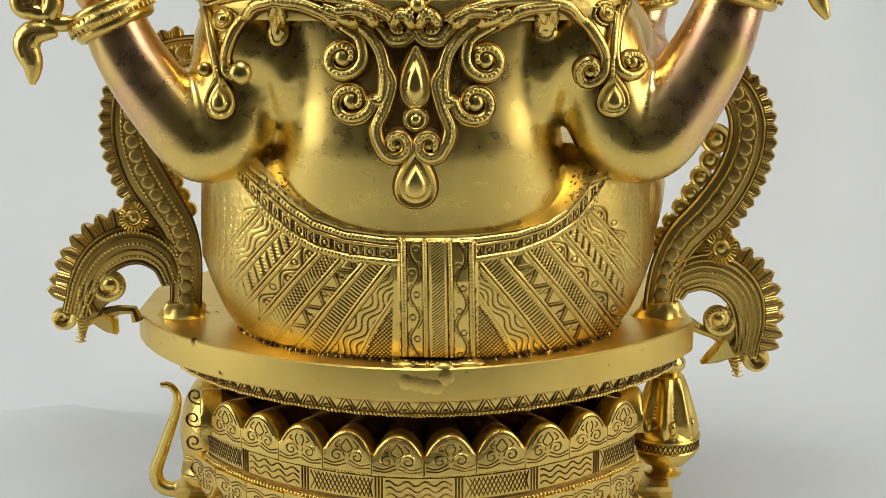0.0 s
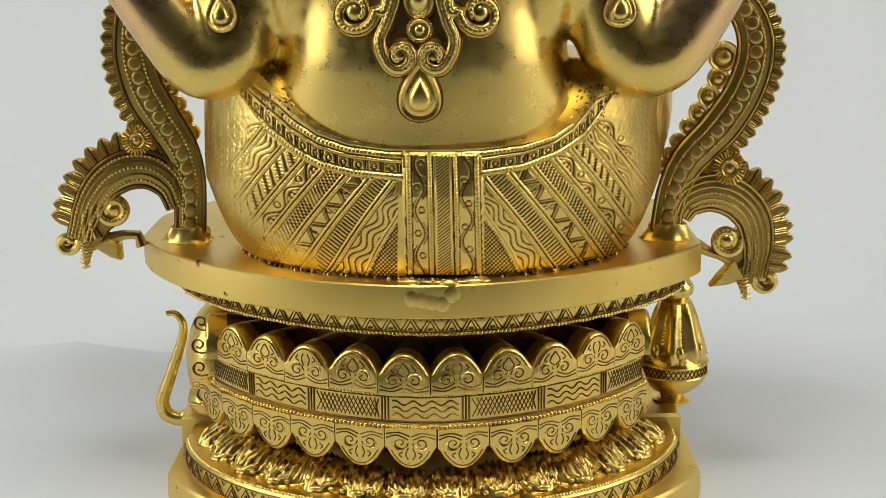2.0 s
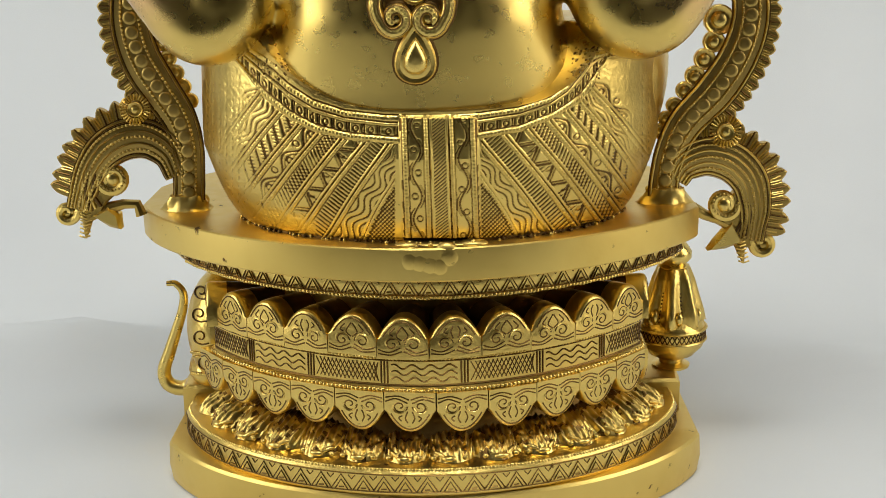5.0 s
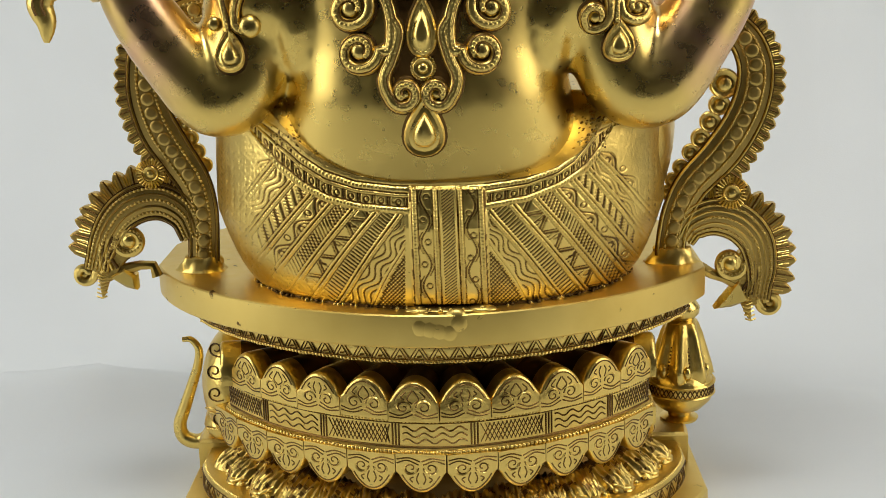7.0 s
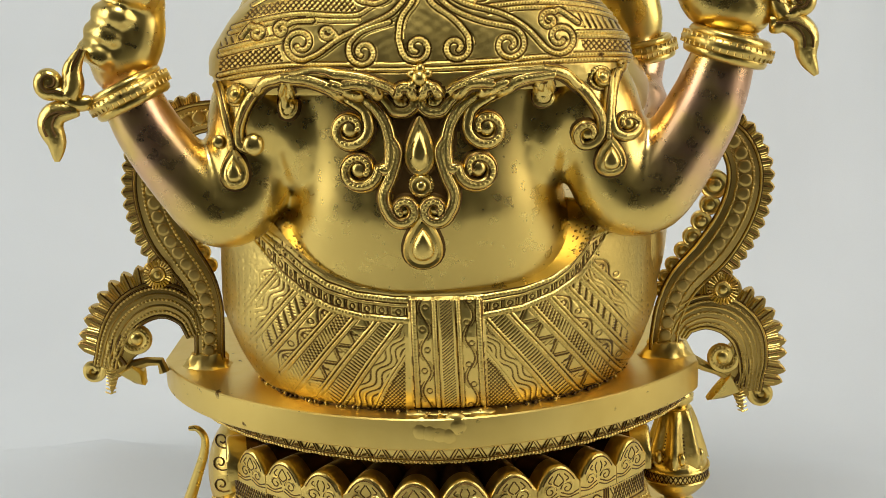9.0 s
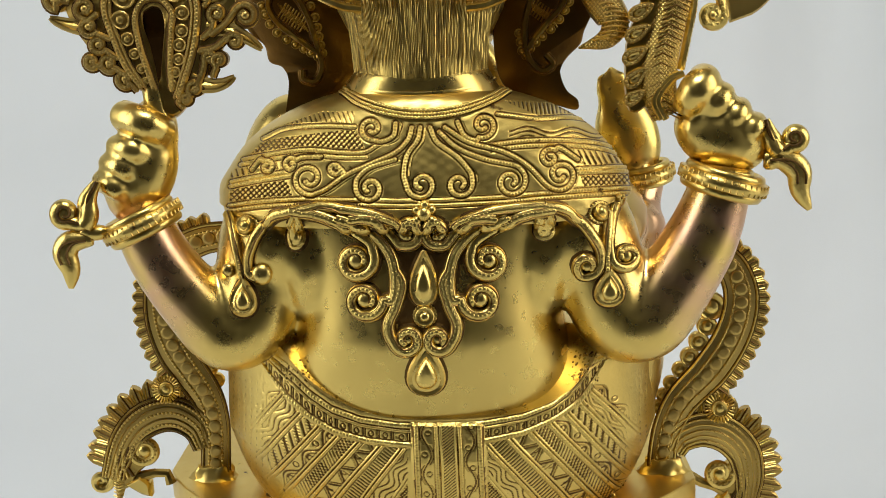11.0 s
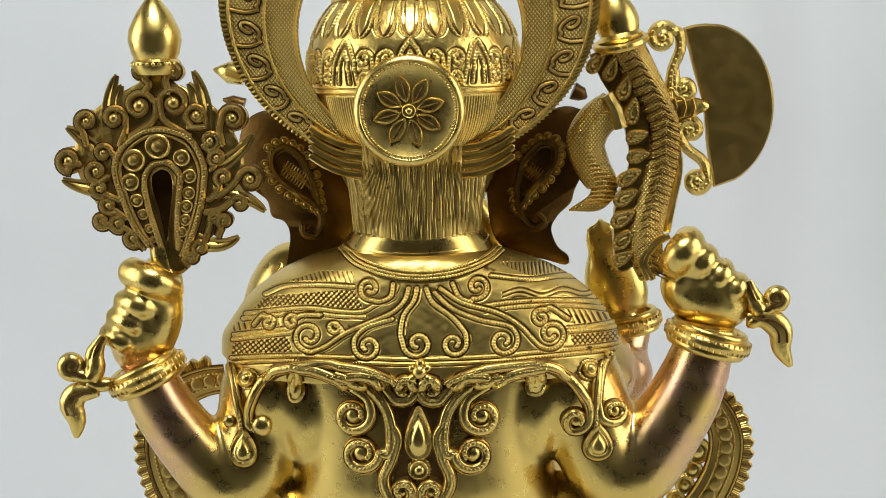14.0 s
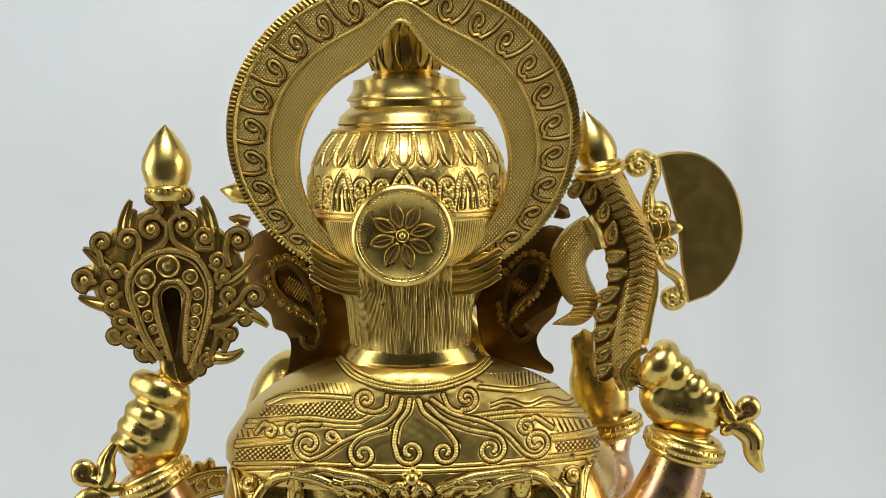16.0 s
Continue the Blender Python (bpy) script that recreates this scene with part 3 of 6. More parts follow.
# ---- statue ----
def fused_body():
    s = Shape()
    loops = []
    for z, a, b, y in ((0.165, 0.075, 0.06, -0.02), (0.20, 0.092, 0.066, -0.024), (0.235, 0.087, 0.0640, -0.030), (0.265, 0.073, 0.0605, -0.038), (0.29, 0.070, 0.058, -0.040), (0.315, 0.078, 0.056, -0.040), (0.335, 0.090, 0.053, -0.040), (0.352, 0.088, 0.048, -0.041), (0.368, 0.068, 0.042, -0.043), (0.380, 0.045, 0.036, -0.045), (0.40, 0.034, 0.034, -0.045)):
        k = 1.0 if z < 0.25 else 0.90
        loops.append([(a * math.copysign(abs(math.cos(t)) ** k, math.cos(t)), y + b * math.copysign(abs(math.sin(t)) ** k, math.sin(t)), z) for t in (2 * math.pi * i / 64 for i in range(64))])
    rings(s, loops)
    # back pair of arms
    for pts, radii in ((((-0.072, -0.045, 0.335), (-0.082, -0.055, 0.312), (-0.0875, -0.062, 0.287), (-0.0925, -0.066, 0.2705), (-0.1045, -0.067, 0.2670), (-0.1185, -0.070, 0.2825), (-0.133, -0.072, 0.304), (-0.1405, -0.074, 0.321), (-0.144, -0.074, 0.332)), (0.026, 0.0262, 0.0228, 0.0215, 0.0210, 0.0185, 0.0168, 0.0154, 0.0152)),
                       (((0.072, -0.045, 0.335), (0.084, -0.055, 0.312), (0.0925, -0.060, 0.287), (0.1005, -0.062, 0.2690), (0.114, -0.062, 0.2685), (0.1275, -0.062, 0.2855), (0.142, -0.062, 0.310), (0.1505, -0.062, 0.334), (0.153, -0.062, 0.348)), (0.026, 0.0265, 0.0238, 0.0222, 0.0224, 0.0210, 0.0192, 0.0162, 0.0160))):
        path = spline(pts, 6)
        rr = [float(np.interp(i / (len(path) - 1), np.linspace(0, 1, len(radii)), radii)) for i in range(len(path))]
        tube(s, path, rr, 0, 18)
    # shoulder muscle between trunk and arm
    for d in (-1, 1):
        ball(s, (d * 0.077, -0.056, 0.314), (0.0245, 0.0315, 0.030), 0, None, 20, 14)
        ball(s, (d * 0.060, -0.050, 0.306), (0.020, 0.0365, 0.040), 0, None, 20, 14)
    # front pair: shoulder, raised palm
    ball(s, (-0.085, 0.012, 0.348), (0.020, 0.025, 0.036), 0, pose(0, 0, 0, 0, 18, 0).to_3x3(), 18, 12)
    tube(s, spline([(-0.08, -0.03, 0.33), (-0.09, 0.0, 0.31), (-0.09, 0.02, 0.30)], 5), 0.024, 0, 14)
    tube(s, spline([(0.08, -0.03, 0.33), (0.11, 0.0, 0.30), (0.122, 0.02, 0.330)], 5), [0.026] * 4 + [0.02] * 4 + [0.014] * 3, 0, 14)
    ball(s, (0.114, 0.02, 0.352), (0.0190, 0.012, 0.028), 0, pose(0, 0, 0, 0, -14, 0).to_3x3(), 18, 12)
    for x, z in ((0.098, 0.390), (0.104, 0.394), (0.110, 0.391), (0.116, 0.383)):
        tube(s, [(x + 0.006, 0.02, 0.355), (x + 0.001, 0.018, z - 0.008), (x, 0.017, z)], [0.0046, 0.0042, 0.002], 0, 10)
    return s


def fused_fists(s):
    ball(s, (-0.1425, -0.069, 0.352), (0.0180, 0.0152, 0.028), 0, pose(0, 0, 0, 0, 22, 0).to_3x3(), 18, 12)
    ball(s, (-0.1360, -0.068, 0.366), (0.0130, 0.0142, 0.025), 0, pose(0, 0, 0, 0, 10, 0).to_3x3(), 18, 12)
    # four fingers rolled round the stem
    for u0, v0, u1, v1, r in ((246, 545, 312, 572, 0.0086), (230, 594, 284, 612, 0.0062), (216, 622, 266, 643, 0.0060), (204, 652, 246, 676, 0.0062)):
        a, b, c = NAPE.on(u0, v0, -0.074), NAPE.on(u0 * 0.75 + u1 * 0.25, v0 * 0.75 + v1 * 0.25, -0.0795), NAPE.on(u1 + 5, v1 + 2, -0.0745)
        tube(s, spline([a, b, NAPE.on(u0 * 0.4 + u1 * 0.6, v0 * 0.4 + v1 * 0.6, -0.0812), c], 4), [r * 0.95] * 5 + [r] * 4 + [r * 0.92] * 2 + [r * 0.8] * 2, 0, 14)
        ball(s, a, r * 0.97, 0, None, 14, 10)
    ball(s, (0.1520, -0.058, 0.3625), (0.0255, 0.0166, 0.0182), 0, pose(0, 0, 0, 0, 25, 0).to_3x3(), 18, 12)
    for u0, v0, u1, v1, r in ((1214, 492, 1184, 536, 0.0090), (1246, 514, 1222, 552, 0.0064), (1275, 538, 1254, 574, 0.0060), (1302, 562, 1284, 594, 0.0058)):
        a, b, c = NAPE.on(u0, v0, -0.058), NAPE.on(u0, v0 + 5, -0.0655), NAPE.on(u1 - 4, v1 + 6, -0.0640)
        tube(s, spline([a, b, NAPE.on(u0 * 0.5 + u1 * 0.5, v0 * 0.5 + v1 * 0.5, -0.0690), c], 4), [r * 0.95] * 5 + [r] * 4 + [r * 0.92] * 2 + [r * 0.8] * 2, 0, 14)
        ball(s, a, r * 0.97, 0, None, 14, 10)


def fused_head(s):
    loops = []
    for z, a, b, y in ((0.372, 0.036, 0.034, -0.045), (0.385, 0.0345, 0.0335, -0.045), (0.40, 0.0345, 0.034, -0.046), (0.42, 0.036, 0.036, -0.045), (0.44, 0.040, 0.039, -0.045), (0.46, 0.046, 0.044, -0.045), (0.48, 0.048, 0.046, -0.045)):
        loops.append([(a * math.cos(t), y + b * math.sin(t), z) for t in (2 * math.pi * i / 48 for i in range(48))])
    rings(s, loops)
    ball(s, (0, -0.01, 0.44), (0.05, 0.05, 0.045), 0, None, 20, 12)


def add_mesh(shape, me, pick):
    """Adds a mesh's faces; pick gives the palette index from a face's middle."""
    k = len(shape.v)
    shape.v += [tuple(v.co) for v in me.vertices]
    for p in me.polygons:
        shape.f.append([k + i for i in p.vertices])
        shape.m.append(pick(p.center))


def inside(u, v, poly):
    hit = False
    for (x0, y0), (x1, y1) in zip(poly, poly[1:] + poly[:1]):
        if (y0 > v) != (y1 > v) and u < x0 + (v - y0) / (y1 - y0) * (x1 - x0):
            hit = not hit
    return hit


# ground between the necklace straps, set in the darkest brass
DARK_GROUND = ([(600, 494), (650, 486), (740, 476), (850, 482), (885, 486), (840, 515), (808, 560), (795, 640), (786, 700), (764, 716), (716, 716), (694, 690), (692, 640), (678, 560), (640, 515)],)


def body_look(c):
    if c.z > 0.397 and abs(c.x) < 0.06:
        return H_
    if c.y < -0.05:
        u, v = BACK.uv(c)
        if any(inside(u, v, poly) for poly in DARK_GROUND):
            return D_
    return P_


statue = Shape()
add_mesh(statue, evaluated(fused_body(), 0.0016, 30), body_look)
body = Shape()
fused_fists(body)
fused_head(body)
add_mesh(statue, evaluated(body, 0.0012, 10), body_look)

# lower garment: a chased skirt with belt, slanting bands and hanging sash worked in relief
STRIPES_L = (((698, 330), (650, 420)), ((690, 262), (590, 412)), ((652, 254), (540, 406)), ((612, 246), (500, 396)), ((572, 236), (458, 384)), ((535, 222), (424, 366)), ((498, 200), (400, 330)), ((462, 172), (380, 290)))
STRIPES_R = (((856, 325), (912, 412)), ((856, 262), (975, 412)), ((895, 246), (1020, 402)), ((938, 236), (1062, 392)), ((975, 222), (1098, 378)), ((1005, 204), (1120, 350)), ((1030, 184), (1130, 310)), ((1046, 160), (1140, 270)))
BELT_U, BELT_V = (430, 455, 488, 512, 555, 610, 680, 745, 800, 850, 920, 975, 1005, 1020, 1045), (86, 104, 128, 150, 178, 196, 204, 205, 203, 200, 190, 172, 150, 128, 92)
HEM_U, HEM_V = (410, 440, 470, 515, 560, 620, 705, 780, 848, 920, 980, 1028, 1050, 1075), (96, 134, 172, 208, 231, 245, 252, 252, 243, 230, 206, 176, 146, 100)


def ease(x, a, b):
    q = np.clip((x - a) / (b - a), 0, 1)
    return q * q * (3 - 2 * q)


def groove(x, w):
    """A cut of half width w where x is nought."""
    return -np.exp(-(x / w) ** 2)


def rope(d, along, r, pitch):
    """A beaded ridge between two grooves."""
    knot = 0.70 + 0.30 * np.cos(2 * np.pi * along / pitch)
    return 1.25 * np.exp(-(d / r) ** 4) * knot + 0.75 * groove(np.abs(d) - r * 1.75, r * 0.55)


def chasing(u, v):
    """Relief of the skirt over the drawing, in parts of a chaser's cut."""
    h = np.zeros_like(u)
    belt, hem = np.interp(u, BELT_U, BELT_V), np.interp(u, HEM_U, HEM_V)
    slope = np.sqrt(1 + np.gradient(np.interp(np.arange(1568), BELT_U, BELT_V))[np.clip(u, 0, 1567).astype(int)] ** 2)
    skirt = ease(v - hem, 2, 6)
    for stripes, out in ((STRIPES_L, -1), (STRIPES_R, 1)):
        ds, runs = [], []
        for (u0, v0), (u1, v1) in stripes:
            l = math.hypot(u1 - u0, v1 - v0)
            tx, ty = (u1 - u0) / l, (v1 - v0) / l
            bow = 5 * np.sin(np.clip((v - v0) / (v1 - v0), 0, 1) * np.pi)
            ds.append(((u - u0) * ty - (v - v0) * tx) * out - 0.6 * bow)
            runs.append((u - u0) * tx + (v - v0) * ty)
        half = (u - 776) * out > 76
        # dense cross-cuts beside the sash
        zone = half & (ds[0] < 0)
        net = groove(np.mod((u + v) / 7.5, 1.0) - 0.5, 0.20) + groove(np.mod((u - v) / 7.5, 1.0) - 0.5, 0.20)
        h += np.where(zone, 0.75 * net * skirt, 0)
        for j in range(len(stripes)):
            last = j + 1 == len(stripes)
            gap = np.maximum(ds[j] - (ds[j + 1] if not last else ds[j] - 34), 4)
            g, a = ds[j] / gap, runs[j]
            zone = half & (ds[j] > 0) & ((ds[j + 1] < 0) if not last else (ds[j] < 40))
            kind = ("wave", "ticks", "zig", "net", "vine", "slash", "wave", "vine")[j]
            if kind == "wave":
                f = groove(np.mod(g * 4.2 + 0.55 * np.sin(a / 8.5) + 0.25 * np.sin(a / 21 + j), 1.0) - 0.5, 0.17)
            elif kind == "ticks":
                f = groove(np.mod((a + 3 * g) / 6.2, 1.0) - 0.5, 0.19)
            elif kind == "net":
                f = groove(np.mod((a + 22 * g) / 7.0, 1.0) - 0.5, 0.17) + 0.8 * groove(np.mod((a - 26 * g) / 7.0, 1.0) - 0.5, 0.16) * (np.sin(a / 14) > -0.3)
            elif kind == "zig":
                p = np.abs(np.mod(a / 44, 1.0) * 2 - 1)
                f = groove((g - p) * 8, 0.85) + 0.8 * groove((g - p) * 8 - 2.0, 0.6) * (g > p) + 0.7 * groove(np.hypot((np.mod(a / 44, 1.0) - 0.02) * 44, (g - 0.62) * 26) - 4.0, 1.6)
                f += 0.7 * groove(np.mod(a / 6, 1.0) - 0.5, 0.2) * ((g - p) < -0.22) * (np.mod(a / 88, 1.0) > 0.5)
            elif kind == "vine":
                w = np.sin(a / 9.5)
                f = groove((g - 0.5 - 0.26 * w) * 24, 1.8) + 0.7 * groove((g - 0.5 - 0.26 * w) * 24 + 5, 1.5) * (w > -0.2)
                f += 0.8 * groove(np.hypot(np.mod(a, 59.7) - 45, (g - 0.62) * 28) - 4.5, 1.5) + 0.8 * groove(np.hypot(np.mod(a, 59.7) - 15, (g - 0.32) * 28) - 4.5, 1.5)
            else:
                f = groove(np.mod((a + 30 * g) / 17, 1.0) - 0.5, 0.16) + 0.8 * groove(np.mod((a - 26 * g) / 7, 1.0) - 0.5, 0.18) * (np.mod((a + 30 * g) / 34, 1.0) > 0.5)
            h += np.where(zone, f * skirt * 0.85 * ease(g * gap, 7, 11) * ease((1 - g) * gap, 5, 8), 0)
            fade = np.clip((j + 1) / 2, 0.6, 1) * skirt * half
            h += rope(ds[j], a, 2.6, 6.0) * fade + rope(ds[j] - 7.5, a + 3, 1.9, 400) * fade * 0.7
    # worn smooth over the hips and towards the foot
    h *= ease(u, 392, 470) * (1 - 0.8 * ease(u, 1085, 1130))
    h *= 1 - 0.75 * ease(v - 0.62 * (u - 440) , 300, 345) * (u < 560)
    # upright cuts at the hip
    side = groove(np.mod(u / 11, 1.0) - 0.5, 0.16) * (0.5 + 0.5 * np.cos(v / 2.2)) + 0.8 * groove(np.mod((v + np.abs(np.mod(u / 14, 1.0) - 0.5) * 26) / 9, 1.0) - 0.5, 0.2) * (np.abs(u - 368) < 8)
    h += side * np.where(u < 450, ease(u, 355, 366) * (1 - ease(u, 425, 450)), ease(u, 1128, 1140)) * ease(v, 120, 150) * 0.32
    # belt
    q = (v - belt) / np.maximum(hem - belt, 8)
    inb = (q > -0.2) & (q < 1.12)
    a = u * slope
    b = rope((q - 0.16) * 40, a, 3.6, 7.0) + rope((q - 0.36) * 40, a, 2.0, 300) * 0.6 + rope((q - 0.96) * 40, a + 3, 3.2, 6.5)
    cell = np.mod(a / 27, 1.0) - 0.5
    b += (groove((np.abs(cell) - 0.42) * 27, 1.4) + 0.9 * groove(np.hypot(cell * 27, (q - 0.64) * 42) - 4.5, 1.6)) * ease(q, 0.42, 0.48) * (1 - ease(q, 0.80, 0.86))
    h = np.where(inb, b * 1.0 + 0.5, h)
    # hanging sash
    k = (u - 708 - 8 * (v - 208) / 206) / 135
    ins = (k > -0.02) & (k < 1.02) & (v > 205) & (v < 421)
    c = 2.6 * ease(k, -0.02, 0.03) * (1 - ease(k, 0.97, 1.02)) * ease(v, 205, 211)
    c = c + rope((k - 0.055) * 135, v, 3.2, 6.5) + rope((k - 0.945) * 135, v, 3.2, 6.5) + rope((k - 0.335) * 135, v, 2.6, 6) + rope((k - 0.40) * 135, v, 1.6, 300) * 0.6 + rope((k - 0.665) * 135, v, 2.6, 6) + rope((k - 0.605) * 135, v, 1.6, 300) * 0.6
    mid = groove(np.mod((u * 0.85 + v) / 6.2 + 0.5 * np.sin(v / 31), 1.0) - 0.5, 0.20)
    c += np.where((k > 0.425) & (k < 0.58), 0.8 * mid, 0)
    for lo, hi, ph in ((0.10, 0.295, 0.0), (0.705, 0.90, 2.0)):
        g = (k - lo) / (hi - lo)
        w = np.sin(v / 13 + ph)
        f = groove((g - 0.5 - 0.30 * w) * 26, 1.8) + 0.8 * groove((g - 0.5 - 0.30 * w) * 26 - 5 * np.sign(w), 1.5)
        f += 0.8 * groove(np.hypot(np.mod(v + 6 * ph, 81.7) - 60, (g - 0.64) * 26) - 5, 1.5) + 0.8 * groove(np.hypot(np.mod(v + 6 * ph, 81.7) - 20, (g - 0.36) * 26) - 5, 1.5)
        c += np.where((g > 0) & (g < 1), 0.9 * f, 0)
    return np.where(ins, c + 0.9, h)


COLS, ROWS_ = 960, 270
tt = np.linspace(0.93 * np.pi, 2.07 * np.pi, COLS)[None, :]
ff = np.linspace(0, 1, ROWS_)[:, None]
cs, sn = np.cos(tt), np.sin(tt)
gx0 = 0.1225 * cs
top = 0.2262 + np.minimum(0.036, np.where(gx0 < 0, 0.0235 * (np.abs(gx0) / 0.074) ** 2.8, 0.0195 * (np.abs(gx0) / 0.080) ** 5.0))
gz = 0.1585 + (top - 0.1585) * ff
hh = (gz - 0.1585) / 0.10
ga = 0.1030 + 0.0195 * np.minimum(1, hh / 0.40) ** 0.6 - 0.004 * np.maximum(0, hh - 0.5)
gb = 0.0770 + 0.0165 * np.minimum(1, hh / 0.45) ** 0.65 - 0.004 * np.maximum(0, hh - 0.5)
gx, gy = 0.0048 + ga * cs, -0.002 + gb * sn
nx, ny = cs / ga, sn / gb
nl = np.hypot(nx, ny)
nx, ny = nx / nl, ny / nl
inv = np.array(SEAT.back)
q = [inv[i, 0] * gx + inv[i, 1] * gy + inv[i, 2] * gz + inv[i, 3] for i in range(3)]
cut_h = chasing(784 - 2257.7 * q[0] / q[2], 441 + 2257.7 * q[1] / q[2])
rise = 0.00052 * np.clip(cut_h, -1.4, 9)
gx, gy = gx + nx * rise, gy + ny * rise
garment = Shape()
verts = np.stack([gx, gy, gz], -1).reshape(-1, 3).tolist()
faces = [(j * COLS + i, j * COLS + i + 1, (j + 1) * COLS + i + 1, (j + 1) * COLS + i) for j in range(ROWS_ - 1) for i in range(COLS - 1)]
garment.add(verts, faces, C_)
su = 784 - 2257.7 * q[0] / q[2]
sv = 441 + 2257.7 * q[1] / q[2]
sk = (su - 708 - 8 * (sv - 208) / 206) / 135
flat_h = cut_h - 3.5 * ((sk > 0.0) & (sk < 1.0) & (sv > 209)) - 0.5 * ((sk < 0) | (sk > 1)) * (sv < np.interp(su, HEM_U, HEM_V))
low = (flat_h[:-1, :-1] + flat_h[1:, 1:]) / 2
# deeper cuts take darker brass, which paints in the shade inside them
garment.m = np.where(low < -0.52, M_, np.where(low < -0.27, A_, C_)).reshape(-1).tolist()
edge = [verts[(ROWS_ - 1) * COLS + i] for i in range(0, COLS, 5)]
skin = Shape()
rings(skin, [edge, [(x * 0.94, y * 0.94, z + 0.0008) for x, y, z in edge], [(x * 0.60, y * 0.60, z + 0.001) for x, y, z in edge]], P_, caps=False, closed=False)
statue.add(skin.v, skin.f, P_)
statue.add(verts, faces, C_)
statue.m[-len(faces):] = garment.m
# far half of the skirt, out of sight
rings(statue, [[(0.0048 + (0.101 + 0.018 * k) * math.cos(t), -0.002 + (0.075 + 0.015 * k) * math.sin(t), 0.1585 + 0.09 * k) for t in (0.05 * math.pi + 0.9 * math.pi * i / 40 for i in range(41))] for k in (0, 0.5, 1)], C_, caps=False, closed=False)
# thighs that stand out at the hips
ball(statue, (0.1045, 0.020, 0.220), (0.0290, 0.060, 0.056), C_, pose(0, 0, 0, 0, 12, 0).to_3x3(), 36, 20)
ball(statue, (-0.0885, 0.018, 0.214), (0.0265, 0.060, 0.050), C_, pose(0, 0, 0, 0, -4, 0).to_3x3(), 36, 20)
# dark seam where the garment meets the plate
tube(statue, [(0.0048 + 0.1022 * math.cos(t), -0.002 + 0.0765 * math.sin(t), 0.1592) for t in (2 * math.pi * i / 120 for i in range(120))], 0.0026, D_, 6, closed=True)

# shawl over the shoulders
loops = []
for z, a, b, y in ((0.329, 0.099, 0.052, -0.0405), (0.3268, 0.1065, 0.0590, -0.0405), (0.3290, 0.1080, 0.0600, -0.0405), (0.338, 0.1070, 0.0595, -0.0405), (0.350, 0.1020, 0.0570, -0.041), (0.362, 0.0930, 0.0530, -0.042), (0.371, 0.0820, 0.0495, -0.043), (0.379, 0.068, 0.0455, -0.044), (0.385, 0.052, 0.0415, -0.045), (0.388, 0.040, 0.0385, -0.045), (0.389, 0.036, 0.036, -0.045)):
    loop = []
    for i in range(112):
        t = 2 * math.pi * i / 112
        c, q = math.cos(t), math.sin(t)
        k = 0.84
        loop.append((a * math.copysign(abs(c) ** k, c), y + b * math.copysign(abs(q) ** k, q), z + (0.004 * abs(c) ** 2 if 0.327 < z < 0.345 else 0.0)))
    loops.append(loop)
rings(statue, [[(x * 0.985, -0.041 + (y + 0.041) * 0.985, z - 0.0012) for x, y, z in loop] for loop in loops], S_, caps=False)


def strokes(u, v, lines, r, pitch):
    """Relief of beaded cords that follow drawn lines."""
    near, run_at = np.full(u.shape, 1e9), np.zeros_like(u)
    for line in lines:
        us, vs = [p[0] for p in line], [p[1] for p in line]
        box = np.nonzero((u > min(us) - 5 * r) & (u < max(us) + 5 * r) & (v > min(vs) - 5 * r) & (v < max(vs) + 5 * r))
        bu, bv, bd, ba, run = u[box], v[box], near[box], run_at[box], 0.0
        for (x0, y0), (x1, y1) in zip(line, line[1:]):
            dx, dy = x1 - x0, y1 - y0
            l = math.hypot(dx, dy)
            if l < 1e-9:
                continue
            t = np.clip(((bu - x0) * dx + (bv - y0) * dy) / (l * l), 0, 1)
            d = np.hypot(bu - x0 - dx * t, bv - y0 - dy * t)
            ba = np.where(d < bd, run + l * t, ba)
            bd = np.minimum(bd, d)
            run += l
        near[box], run_at[box] = bd, ba
    return rope(near, run_at, r, pitch)


def within(u, v, poly):
    hit = np.zeros(u.shape, bool)
    for (x0, y0), (x1, y1) in zip(poly, poly[1:] + poly[:1]):
        if y0 != y1:
            hit ^= ((y0 > v) != (y1 > v)) & (u < x0 + (v - y0) / (y1 - y0) * (x1 - x0))
    return hit


def relief_sheet(shape, x, y, z, nx, ny, nz, h, high, base, worn=A_, deep=M_):
    """A fine skin raised along its normals by the relief h; darker brass in the cuts paints their dirt and shade."""
    rows, cols = h.shape
    k = high * np.clip(h, -1.4, 9)
    skin = Shape()
    skin.add(np.stack([x + nx * k, y + ny * k, z + nz * k], -1).reshape(-1, 3).tolist(), [(j * cols + i, j * cols + i + 1, (j + 1) * cols + i + 1, (j + 1) * cols + i) for j in range(rows - 1) for i in range(cols - 1)], base)
    low = (h[:-1, :-1] + h[1:, 1:]) / 2
    shape.add(skin.v, skin.f, base)
    shape.m[-len(skin.f):] = np.where(low < -0.48, deep, np.where(low < -0.24, worn, base)).reshape(-1).tolist()


